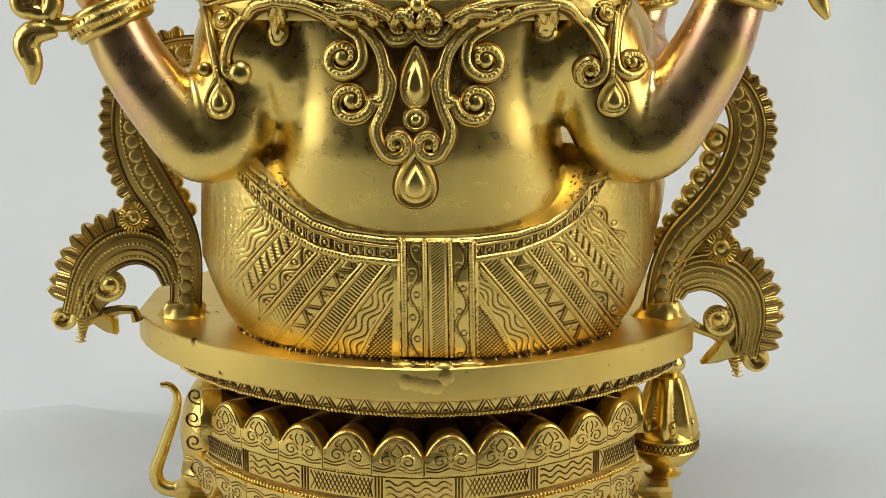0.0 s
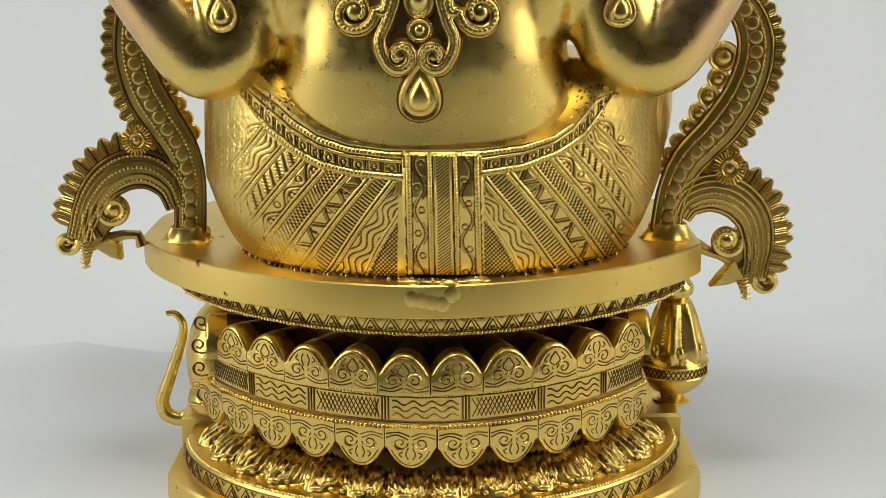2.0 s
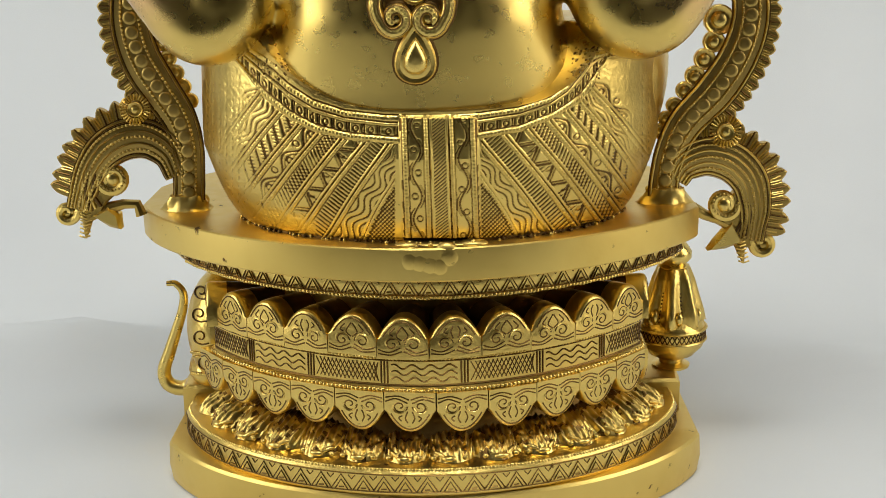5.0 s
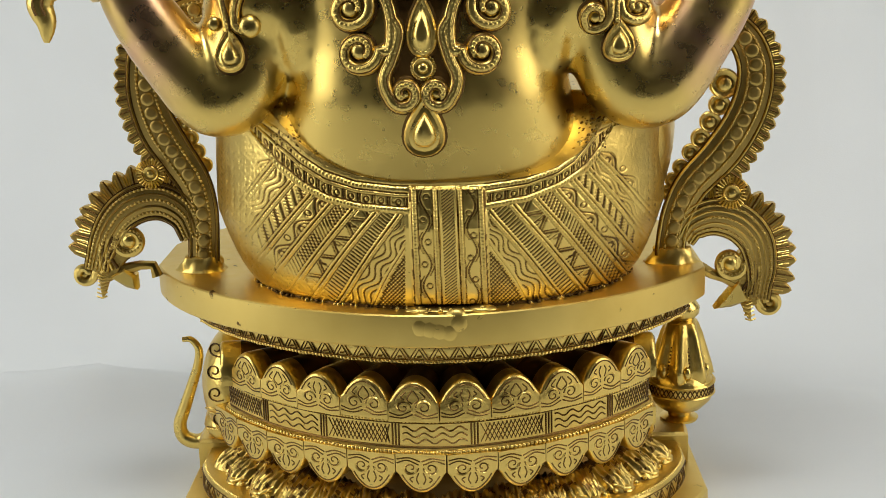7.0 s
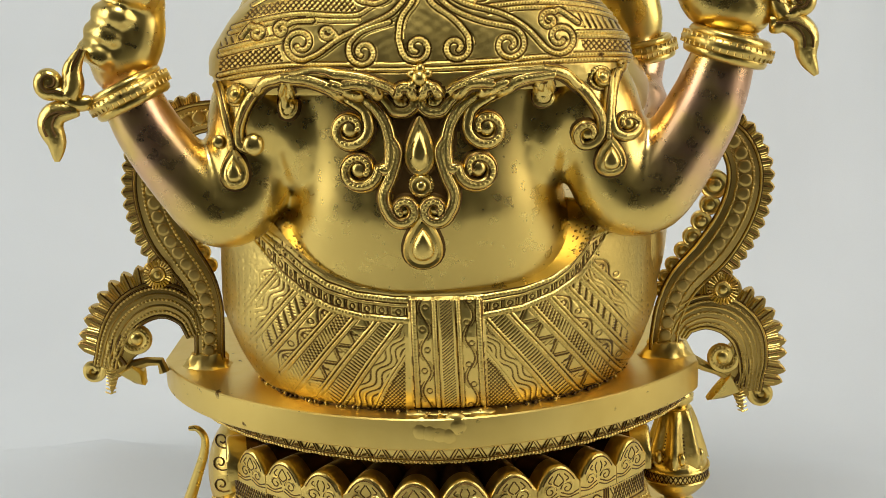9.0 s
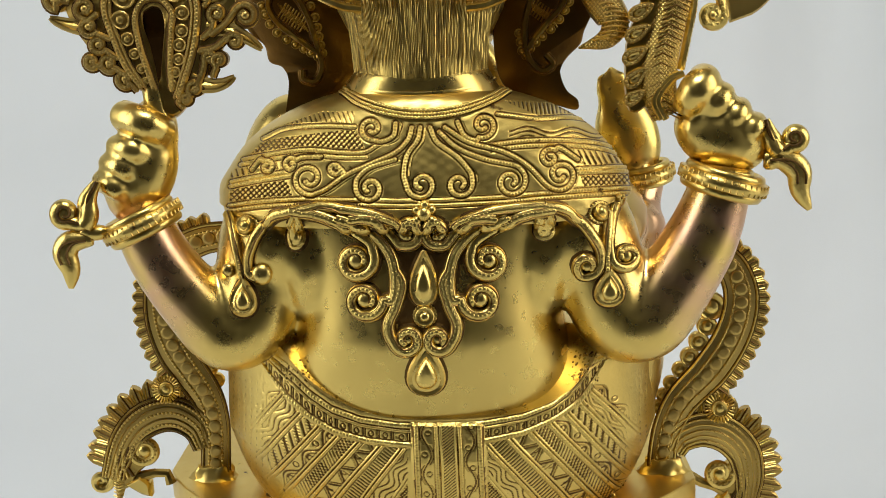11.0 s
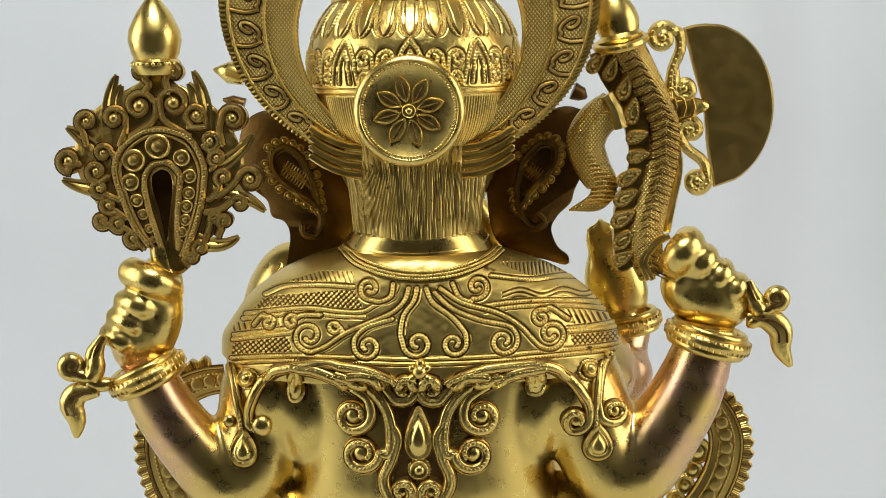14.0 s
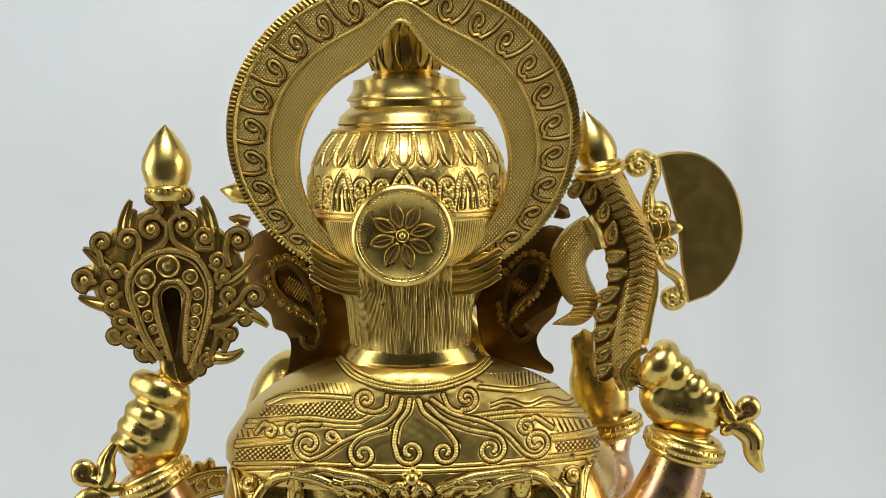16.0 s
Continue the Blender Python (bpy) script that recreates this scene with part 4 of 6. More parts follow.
SHAWL_LINES = ([(398, 471), (450, 466), (520, 463), (600, 465), (740, 467), (880, 461), (950, 454), (1050, 446), (1130, 438)], [(400, 462), (450, 457), (520, 454), (600, 456), (740, 458), (880, 452), (950, 445), (1050, 437), (1128, 430)],
             [(700, 325), (690, 345), (660, 360), (635, 373), (590, 372), (540, 367), (480, 372), (425, 381)], [(640, 382), (590, 381), (540, 376), (480, 381), (420, 390)], [(402, 428), (450, 420), (510, 412)], [(404, 420), (450, 412), (505, 405)],
             [(870, 306), (940, 313), (1000, 309), (1050, 318), (1085, 345)], [(850, 362), (920, 353), (1000, 351), (1060, 357), (1105, 372)], [(860, 370), (920, 362), (1000, 360), (1060, 366), (1108, 380)],
             [(1010, 402), (1060, 398), (1115, 392)], [(460, 345), (500, 328), (560, 325), (620, 328)], [(1012, 408), (1060, 405), (1120, 400)])
SHAWL_SCROLLS = (
        ([(720, 330), (713, 352), (690, 374), (650, 392), (605, 412), (570, 436)], (540, 418), 29, 8, 80, 420),
        ([(690, 386), (645, 400), (625, 418)], (646, 436), 25, 7, 190, -420),
        ([(735, 330), (730, 352), (712, 378), (706, 410)], (737, 430), 27, 7, 180, -430),
        ([(752, 330), (765, 356), (800, 382), (822, 408)], (803, 430), 24, 7, -20, 420),
        ([(768, 338), (800, 366), (850, 386), (900, 396)], (893, 425), 28, 7, -40, 440),
        ([(778, 330), (820, 356), (880, 372), (922, 396), (955, 430)], (980, 412), 28, 7, 110, -430),
        ([(692, 322), (688, 344), (668, 354)], (650, 331), 21, 6, 80, 400),
        ([(800, 320), (812, 344), (832, 353)], (845, 326), 23, 6, 110, -420),
        ([(1010, 385), (980, 365)], (962, 383), 17, 5, -60, -380),
        ([(440, 400), (455, 382)], (466, 396), 12, 4, -120, 380),
        ([(560, 380), (530, 380)], (508, 393), 13, 4, -40, -380),
        ([(590, 396), (600, 408)], (585, 400), 12, 4, 40, 300))
SHAWL_NETS = (([(402, 432), (500, 418), (512, 450), (400, 460)], 7, 50), ([(402, 432), (500, 418), (512, 450), (400, 460)], 7, -40), ([(460, 348), (620, 332), (640, 368), (540, 362), (440, 370)], 7, 55), ([(460, 348), (620, 332), (640, 368), (540, 362), (440, 370)], 7, -45), ([(1015, 412), (1120, 404), (1128, 428), (1020, 438)], 7, 50), ([(1015, 412), (1120, 404), (1128, 428), (1020, 438)], 7, -50),
              ([(880, 282), (1010, 285), (1060, 312), (940, 308)], 7, 80), ([(1000, 366), (1020, 395), (1110, 388), (1100, 372)], 9, 65), ([(470, 330), (560, 300), (620, 300), (620, 322)], 8, 70), ([(405, 398), (500, 386), (506, 402), (402, 416)], 10, 75), ([(1012, 378), (1100, 376), (1112, 390), (1020, 398)], 9, 60))


def shawl_relief(u, v):
    h = 0.10 * np.sin(u / 5.0 + 2 * np.sin(v / 23)) * np.sin(v / 3.1)
    for poly, step, angle in SHAWL_NETS:
        c, q = math.cos(radians(angle)), math.sin(radians(angle))
        h += np.where(within(u, v, poly), 0.75 * groove(np.mod((v * c - u * q) / step, 1.0) - 0.5, 0.20), 0)
    for k in range(3):
        h += np.where((u > 890) & (u < 1055), 0.8 * groove(v - 333 - 8 * k - 5 * np.sin(u / 12.5), 1.7), 0)
    cords = [flow(line, 4) for line in SHAWL_LINES]
    curls, ghosts = [], []
    for points, c, r0, r1, a0, sweep in SHAWL_SCROLLS:
        curls.append(curl(points, c, r0, r1, a0, sweep, 22))
        ghosts.append([(u1 + 7, v1 + 3) for u1, v1 in curls[-1][:-22]])
    plain = strokes(u, v, [g for g in ghosts if len(g) > 2], 2.0, 500)
    bold, fine = strokes(u, v, curls, 2.9, 5.6), strokes(u, v, cords, 2.6, 5.2)
    h = np.where(np.abs(plain) > 0.05, 0.7 * plain, h)
    h = np.where(np.abs(fine) > 0.05, fine, h)
    return np.where(np.abs(bold) > 0.05, 1.3 * bold, h)


def levels(path, n):
    """A smooth profile through a few levels, as n rows."""
    pts = spline([(a, b, 0) for a, b in path], 12)
    run = np.concatenate([[0], np.cumsum([(q - p).length for p, q in zip(pts, pts[1:])])])
    at = np.linspace(0, run[-1], n)
    return np.interp(at, run, [p.x for p in pts]), np.interp(at, run, [p.y for p in pts])


COLS, LEVELS = 940, 290
cols = np.linspace(0.96 * np.pi, 2.04 * np.pi, COLS)
base_loops = loops[2:]
px = np.array([[np.interp(t, np.linspace(0, 2 * np.pi, 113), [p[k] for p in loop] + [loop[0][k]]) for t in cols] for loop in base_loops for k in range(3)]).reshape(len(base_loops), 3, COLS)
steps = np.linspace(0, len(base_loops) - 1, LEVELS)
low_i = np.minimum(steps.astype(int), len(base_loops) - 2)
fr = (steps - low_i)[:, None]
p0, p1, p2, p3 = (px[np.clip(low_i + k, 0, len(base_loops) - 1)] for k in (-1, 0, 1, 2))
grid = [0.5 * (2 * p1[:, k] + (p2[:, k] - p0[:, k]) * fr + (2 * p0[:, k] - 5 * p1[:, k] + 4 * p2[:, k] - p3[:, k]) * fr ** 2 + (3 * p1[:, k] - p0[:, k] - 3 * p2[:, k] + p3[:, k]) * fr ** 3) for k in range(3)]
nrm = np.cross(np.stack([np.gradient(g, axis=1) for g in grid], -1), np.stack([np.gradient(g, axis=0) for g in grid], -1))
nrm /= np.maximum(np.linalg.norm(nrm, axis=-1, keepdims=True), 1e-12)
inv = np.array(BACK.back)
q = [inv[i, 0] * grid[0] + inv[i, 1] * grid[1] + inv[i, 2] * grid[2] + inv[i, 3] for i in range(3)]
relief_sheet(statue, *grid, nrm[..., 0], nrm[..., 1], nrm[..., 2], shawl_relief(784 - 2257.7 * q[0] / q[2], 441 + 2257.7 * q[1] / q[2]), 0.00055, S_)


def revolve(shape, profile, x, y, mat, n=64):
    rings(shape, [[(x + r * math.cos(t), y + r * math.sin(t), z) for t in (2 * math.pi * i / n for i in range(n))] for r, z in profile], mat)


# crown
CY = -0.047
revolve(statue, [(0.044, 0.445), (0.051, 0.455), (0.0550, 0.470), (0.0560, 0.484), (0.0540, 0.497), (0.0490, 0.508), (0.043, 0.5155), (0.0380, 0.5195), (0.0378, 0.525), (0.0345, 0.528), (0.0315, 0.5305), (0.0325, 0.536), (0.0300, 0.539), (0.0295, 0.545), (0.023, 0.547), (0.0175, 0.549), (0.0205, 0.556), (0.0212, 0.563), (0.0190, 0.571), (0.012, 0.580), (0.004, 0.587), (0.0004, 0.590)], 0, CY, P_)
# lotus disc at the back of the head
rings(statue, [[(-0.001 + r * math.cos(t), y, 0.4635 + r * math.sin(t)) for t in (2 * math.pi * i / 56 for i in range(56))] for r, y in ((0.024, -0.08), (0.027, -0.098), (0.0272, -0.102), (0.0262, -0.1045), (0.0240, -0.1050), (0.0234, -0.1042), (0.001, -0.1040))], P_)


# ears, broad and flat, with raised paisleys; brown patina, colour deepened for the dark they reflect
def ear(points, drop, tail):
    outline = flow(points + points[:1], 5)[:-1]
    pts = [NAPE.on(u, v, -0.028) for u, v in outline]
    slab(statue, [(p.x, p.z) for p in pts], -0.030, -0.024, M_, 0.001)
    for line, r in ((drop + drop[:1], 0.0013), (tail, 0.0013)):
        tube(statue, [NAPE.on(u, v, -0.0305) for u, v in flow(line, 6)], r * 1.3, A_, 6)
        # dark strip under the line, dirt and shadow by colour
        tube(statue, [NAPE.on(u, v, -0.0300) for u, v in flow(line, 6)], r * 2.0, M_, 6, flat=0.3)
    # scalloped border round the paisley
    for i, (u, v) in enumerate(even([(a, b, 0) for a, b in flow(drop, 6)], 13)[j][0:2] for j in range(len(even([(a, b, 0) for a, b in flow(drop, 6)], 13)))):
        cu, cv = sum(p[0] for p in drop) / len(drop), sum(p[1] for p in drop) / len(drop)
        d = math.hypot(u - cu, v - cv)
        w = NAPE.on(u + (u - cu) / d * 12, v + (v - cv) / d * 12, -0.030)
        rosette(statue, w, (0, -1, 0), 0.0026, A_, True)
    cu, cv = sum(p[0] for p in drop) / len(drop), sum(p[1] for p in drop) / len(drop)
    for k in range(-4, 5):
        for dx, dy in ((16, 26), (16, -26)):
            tube(statue, [NAPE.on(cu + k * 4.5 - dx * 0.45, cv - dy * 0.45 + k * 3, -0.0302), NAPE.on(cu + k * 4.5 + dx * 0.45, cv + dy * 0.45 + k * 3, -0.0302)], 0.0005, A_, 4)


ear([(615, 330), (540, 285), (480, 262), (440, 285), (432, 340), (455, 395), (480, 418), (488, 445), (510, 455), (520, 480), (516, 520), (512, 556), (560, 528), (615, 508), (630, 450)],
    [(490, 335), (510, 325), (535, 340), (552, 370), (565, 410), (568, 430), (540, 412), (505, 385), (488, 358)], [(568, 425), (576, 455), (565, 478), (545, 475), (543, 460)])
ear([(860, 330), (930, 285), (1000, 255), (1050, 280), (1050, 330), (1030, 370), (1015, 400), (1008, 422), (985, 445), (974, 470), (985, 500), (1004, 516), (1000, 530), (960, 520), (900, 505), (868, 460)],
    [(925, 350), (955, 320), (980, 325), (980, 355), (955, 385), (930, 415), (918, 430), (915, 390)], [(916, 425), (925, 450), (945, 466), (962, 455), (950, 440)])
tube(statue, [NAPE.on(835, 425, 0.0), NAPE.on(860, 455, 0.0), NAPE.on(885, 500, 0.0)], [0.009, 0.0075, 0.003], P_, 12)

TREE = BVHTree.FromPolygons(statue.v, statue.f)


def mirror(line, axis=738):
    return [(2 * axis - u, v) for u, v in line]


# necklace down the back: straps that end in scrolls, with knobs
for points, c, r0, r1, a0, sweep, knob in (
        ([(512, 474), (560, 482), (605, 502), (645, 528)], (625, 560), 31, 13, -20, 400, 0.0036),
        ([(590, 488), (645, 508), (680, 545), (692, 590), (688, 628)], (640, 628), 33, 13, 0, 400, 0.0036),
        ([(692, 580), (702, 602), (692, 640), (680, 668), (682, 690)], (712, 697), 24, 8, 165, -400, 0.0024),
        ([(612, 490), (650, 490), (680, 512), (697, 532)], (714, 512), 24, 8, 100, -400, 0.0022)):
    line = curl(points, c, r0, r1, a0, sweep)
    ribbon(statue, BACK, line, TREE, 0.0029, C_, knob=(*c, knob * 1.15))
    ribbon(statue, BACK, mirror(line), TREE, 0.0029, C_, knob=(2 * 738 - c[0], c[1], knob * 1.15))
for line, knob in ((curl([(512, 474), (478, 484), (452, 512), (438, 545)], (458, 580), 24, 12, 190, -60), (458, 580, 0.0055)),
                   (flow([(403, 478), (412, 510), (420, 550), (424, 590)]), (402, 575, 0.0035)),
                   (curl([(948, 466), (985, 474), (1018, 500), (1042, 535)], (1024, 567), 25, 8, -10, 400), (1024, 567, 0.0030)),
                   (curl([(1080, 450), (1066, 490), (1062, 530)], (1090, 553), 24, 8, 170, -380), (1090, 553, 0.0030)),
                   (flow([(1060, 480), (1056, 530), (1060, 580)]), None),
                   (flow([(512, 474), (560, 470), (640, 478), (700, 500)]), None),
                   (flow([(948, 466), (900, 470), (850, 478), (790, 500)]), None)):
    ribbon(statue, BACK, line, TREE, 0.0025, C_, knob=knob)
for c, w, top, bottom, high in ((740, 23, 546, 636, 0.0036), (744, 33, 706, 790, 0.0055), (518, 15, 476, 536, 0.003), (950, 18, 466, 523, 0.003), (426, 21, 590, 652, 0.004), (1064, 23, 578, 636, 0.004)):
    gem(statue, BACK, c, w, top, bottom, TREE, high)
for u, v, r in ((742, 657, 0.0050), (432, 498, 0.0048), (1048, 478, 0.0048)):
    h = BACK.hit(u, v, TREE, 0.001)
    rosette(statue, h[0] + h[1] * 0.001, h[1], r, C_)
    ring = [(u + r / 0.00028 * math.cos(a) * 1.05, v + r / 0.00028 * math.sin(a) * 1.05) for a in (2 * math.pi * i / 18 for i in range(19))]
    cord(statue, BACK, ring, TREE, 0.0009, C_)
for u, v, r in ((741, 480, 0.0040), (728, 492, 0.0026), (755, 492, 0.0026), (741, 466, 0.0024), (728, 474, 0.0022), (755, 474, 0.0022)):
    h = BACK.hit(u, v, TREE, 0.001)
    ball(statue, h[0], r, C_, None, 10, 7)

# collar rings and neck bands
for a, z, r, m in ((0.0400, 0.3835, 0.0016, C_), (0.0430, 0.3800, 0.0013, C_), (0.0370, 0.3890, 0.0012, P_)):
    loop = [(a * 1.02 * math.cos(t), -0.045 + a * 0.97 * math.sin(t), z + 0.0035 * abs(math.cos(t)) ** 2) for t in (2 * math.pi * i / 120 for i in range(120))]
    tube(statue, loop, r, m, 6, closed=True)
    if m == C_:
        for p in even(loop, 0.0026):
            if p.y < -0.03:
                bead(statue, p + Vector((p.x, p.y + 0.045, 0.02)).normalized() * r, r * 0.75, C_, (p.x, p.y + 0.045, 0.02))
for line, r in (([(596, 266), (628, 291), (685, 309), (745, 314), (808, 306), (862, 286), (892, 266)], 0.0009), ([(606, 258), (636, 280), (688, 296), (745, 301), (804, 294), (856, 276), (882, 258)], 0.0010), ([(601, 262), (632, 286), (686, 303), (745, 308), (806, 300), (859, 281), (887, 262)], 0.0009)):
    cord(statue, BACK, flow(line, 8), TREE, r, C_, lift=0.0012)
# combed hair: upright ridges round the nape
for i in range(118):
    t = math.pi * (1.06 + 0.88 * i / 117)
    wob = 0.0006 * math.sin(i * 3.7)
    top = 0.434 + 0.003 * math.sin(i * 2.3)
    pts = []
    for z in (0.3975 + 0.0015 * math.sin(i * 5.1), 0.406, 0.415, 0.424, top):
        a, b = np.interp(z, (0.385, 0.40, 0.42, 0.44, 0.46), (0.0345, 0.0345, 0.036, 0.040, 0.046)), np.interp(z, (0.385, 0.40, 0.42, 0.44, 0.46), (0.0335, 0.034, 0.036, 0.039, 0.044))
        pts.append((a * math.cos(t + wob * 20 * (z - 0.4)), -0.0455 + b * math.sin(t), z))
    tube(statue, pts, [0.0002, 0.0004, 0.00045, 0.00045, 0.0003], H_, 5)

# brown casting crust where the arms meet the garment
for u0, u1, v0, v1 in ((452, 512, 96, 150), (1012, 1062, 84, 140)):
    for i in range(80):
        h = SEAT.hit(random.uniform(u0, u1), random.uniform(v0, v1), TREE, 0.0)
        if h:
            r = random.uniform(0.0003, 0.0008)
            ball(statue, h[0] - h[1] * r * 0.6, (r * random.uniform(0.8, 1.8), r, r * random.uniform(0.8, 1.8)), (M_, A_, A_, M_)[i % 4], None, 7, 5)
# lump of brazing under the sash
for c, r in (((0.010, -0.0815, 0.1582), (0.022, 0.0050, 0.0018)), ((0.026, -0.0820, 0.1582), (0.008, 0.0045, 0.0026)), ((-0.006, -0.0825, 0.1580), (0.007, 0.0040, 0.0024))):
    ball(statue, c, r, S_, None, 20, 12)
for i in range(24):
    ball(statue, (random.uniform(-0.008, 0.030), random.uniform(-0.0875, -0.083), random.uniform(0.1575, 0.1605)), random.uniform(0.0005, 0.0014), S_, None, 7, 5)
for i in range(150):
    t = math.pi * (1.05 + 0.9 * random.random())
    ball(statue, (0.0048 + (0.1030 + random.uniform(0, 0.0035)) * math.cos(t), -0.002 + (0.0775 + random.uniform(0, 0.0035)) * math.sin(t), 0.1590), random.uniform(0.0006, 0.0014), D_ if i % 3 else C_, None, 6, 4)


# crown: bead rings, tongues, scrolls and leaves
def on_crown(t, z, lift=0.0):
    prof_z = (0.445, 0.455, 0.470, 0.484, 0.498, 0.509, 0.517, 0.5195, 0.525, 0.5305, 0.536, 0.545, 0.549, 0.556, 0.563, 0.571, 0.580)
    prof_r = (0.044, 0.051, 0.0550, 0.0560, 0.0545, 0.0500, 0.043, 0.0378, 0.0378, 0.0325, 0.0325, 0.0295, 0.0175, 0.0205, 0.0212, 0.0190, 0.012)
    r = float(np.interp(z, prof_z, prof_r)) + lift
    return Vector((r * math.cos(t), CY + r * math.sin(t), z))


for z, r in ((0.5215, 0.0011), (0.5345, 0.0011), (0.4715, 0.0010), (0.4742, 0.0008), (0.5175, 0.0008)):
    loop = [on_crown(2 * math.pi * i / 100, z, 0.0004) for i in range(100)]
    tube(statue, loop, r * 0.7, C_, 5, closed=True)
    for p in even(loop, r * 2.1):
        bead(statue, p, r, C_, (p.x, p.y - CY, 0))


def crown_relief(t, z, r):
    """Tongues, leaves, scrolls and combing on the round of the crown."""
    h = np.zeros_like(t)
    p = 2 * np.pi / 26
    x = np.abs(np.mod(t / p, 1.0) - 0.5) * p * r
    down = np.clip((0.5175 - z) / 0.0190, 0, 1.2)
    rim = x - 0.0050 * np.sqrt(np.maximum(0, 1 - np.clip((down - 0.55) / 0.45, 0, 1) ** 2)) + 0.02 * (down > 1)
    tongue = rope(rim / 0.00026, z / 0.00026, 3.0, 6.0) + 0.9 * groove(rim / 0.00026 + 8, 2.0) - 0.5 * (rim > 0.0006) * (down < 0.75)
    h += np.where((z > 0.4970) & (z < 0.5172), tongue, 0)
    p = 2 * np.pi / 10
    x = np.abs(np.mod(t / p, 1.0) - 0.5) * p * r / 0.00034
    v = (z - 0.4865) / 0.00034
    lines = [[(0, 32), (10, 20), (18, 2), (24, -30)], [(0, 16), (7, 2), (10, -28)], curl([(50, -30), (49, -6), (46, 10)], (34, 6), 12, 4, 20, 420, 20), curl([(26, -33), (29, -20)], (37, -21), 8, 3, 180, -380, 16)]
    h += np.where((z > 0.4755) & (z < 0.4982), 1.15 * strokes(x, v, lines, 2.5, 5.0), 0)
    comb = groove(np.mod(t * 0.052 / 0.0015, 1.0) - 0.5, 0.22)
    return h + np.where(z < 0.4700, 0.6 * comb, 0)


COLS, LEVELS = 620, 250
pr, pz = levels([(0.044, 0.445), (0.051, 0.455), (0.0550, 0.470), (0.0560, 0.484), (0.0540, 0.497), (0.0490, 0.508), (0.043, 0.5155), (0.0385, 0.5190)], LEVELS)
tg, zg = np.meshgrid(np.linspace(0.97 * np.pi, 2.03 * np.pi, COLS), pz)
rg = np.repeat(pr[:, None], COLS, 1) + 0.0003
nr, nz = np.gradient(pz), -np.gradient(pr)
nl = np.hypot(nr, nz)
nr, nz = (nr / nl)[:, None], (nz / nl)[:, None] + 0 * tg
relief_sheet(statue, rg * np.cos(tg), CY + rg * np.sin(tg), zg, nr * np.cos(tg), nr * np.sin(tg), nz, crown_relief(tg, zg, rg), 0.00062, C_)
for i in range(12):
    t0 = 2 * math.pi * i / 12
    for d in (-1, 1):
        tube(statue, spline([on_crown(t0 + d * 0.05, 0.5505, 0.0004), on_crown(t0 + d * 0.20, 0.558, 0.0004), on_crown(t0 + d * 0.16, 0.567, 0.0004), on_crown(t0, 0.576, 0.0006)], 4), 0.0008, C_, 5)

# bulb: dark grooves between the leaves
for i in range(24):
    t0 = 2 * math.pi * (i + 0.5) / 24
    tube(statue, spline([on_crown(t0, 0.5505, 0.0001), on_crown(t0 + 0.05, 0.558, 0.0002), on_crown(t0, 0.569, 0.0002), on_crown(t0 - 0.03, 0.578, 0.0003)], 4), 0.0006, D_, 4)
# side ornaments of the crown that stand out past the halo
for pts, rr in ((((440, 345), (415, 341), (390, 336)), (0.0060, 0.0062, 0.0008)), (((440, 395), (420, 388), (405, 386)), (0.0040, 0.0032, 0.0008)), (((985, 372), (1000, 378), (1008, 384)), (0.0050, 0.0040, 0.001))):
    tube(statue, [HIGH.on(u, v, -0.010) for u, v in pts], list(rr), P_ if rr[0] > 0.005 else M_, 12)
ball(statue, HIGH.on(421, 398, -0.012), 0.0019, S_, None, 8, 6)
# flower on the disc
c0 = Vector((-0.001, -0.1046, 0.4635))
for i in range(8):
    a = 2 * math.pi * i / 8 + 0.25
    out, side = Vector((math.cos(a), 0, math.sin(a))), Vector((-math.sin(a), 0, math.cos(a)))
    loop = [c0 + out * (0.0045 + 0.0125 * f) + side * (0.0030 * math.sin(math.pi * f) ** 0.8 * d) for f, d in [(j / 8, 1) for j in range(9)] + [(1 - j / 8, -1) for j in range(1, 8)]]
    tube(statue, loop, 0.00055, C_, 5, closed=True)
    for p in even(loop, 0.0014):
        bead(statue, p, 0.0006, C_)
    tube(statue, [c0 + out * 0.006, c0 + out * 0.0145], 0.0004, D_, 4)
rosette(statue, c0, (0, -1, 0), 0.0035, C_)
for i in range(90):
    a = 2 * math.pi * i / 90
    bead(statue, c0 + Vector((0.0225 * math.cos(a), 0, 0.0225 * math.sin(a))), 0.0007, C_)


# bracelets and lotus sprigs at the wrists
def bracelet(c, axis, r, th):
    z = Vector(axis).normalized()
    x = z.orthogonal().normalized()
    y = z.cross(x)
    c = Vector(c)
    for dz, rr, w in ((-0.0045, r + 0.0005, th * 0.7), (0.0, r + 0.0015, th), (0.0045, r + 0.0003, th * 0.6)):
        tube(statue, [c + z * dz + (x * math.cos(t) + y * math.sin(t)) * rr for t in (2 * math.pi * i / 48 for i in range(48))], w, C_, 8, closed=True)
    for i in range(40):
        t = 2 * math.pi * i / 40
        q = c + (x * math.cos(t) + y * math.sin(t)) * (r + 0.0015)
        tube(statue, [q + z * 0.003 + (q - c).normalized() * th * 0.80, q - z * 0.003 + (q - c).normalized() * th * 0.80], 0.0005, A_, 4)


bracelet((-0.1425, -0.074, 0.3270), (-0.45, 0, 1), 0.0164, 0.0040)
bracelet((0.1527, -0.062, 0.3400), (0.28, 0, 1), 0.0178, 0.0042)
bracelet((0.122, 0.020, 0.331), (-0.2, 0, 1), 0.0150, 0.0032)


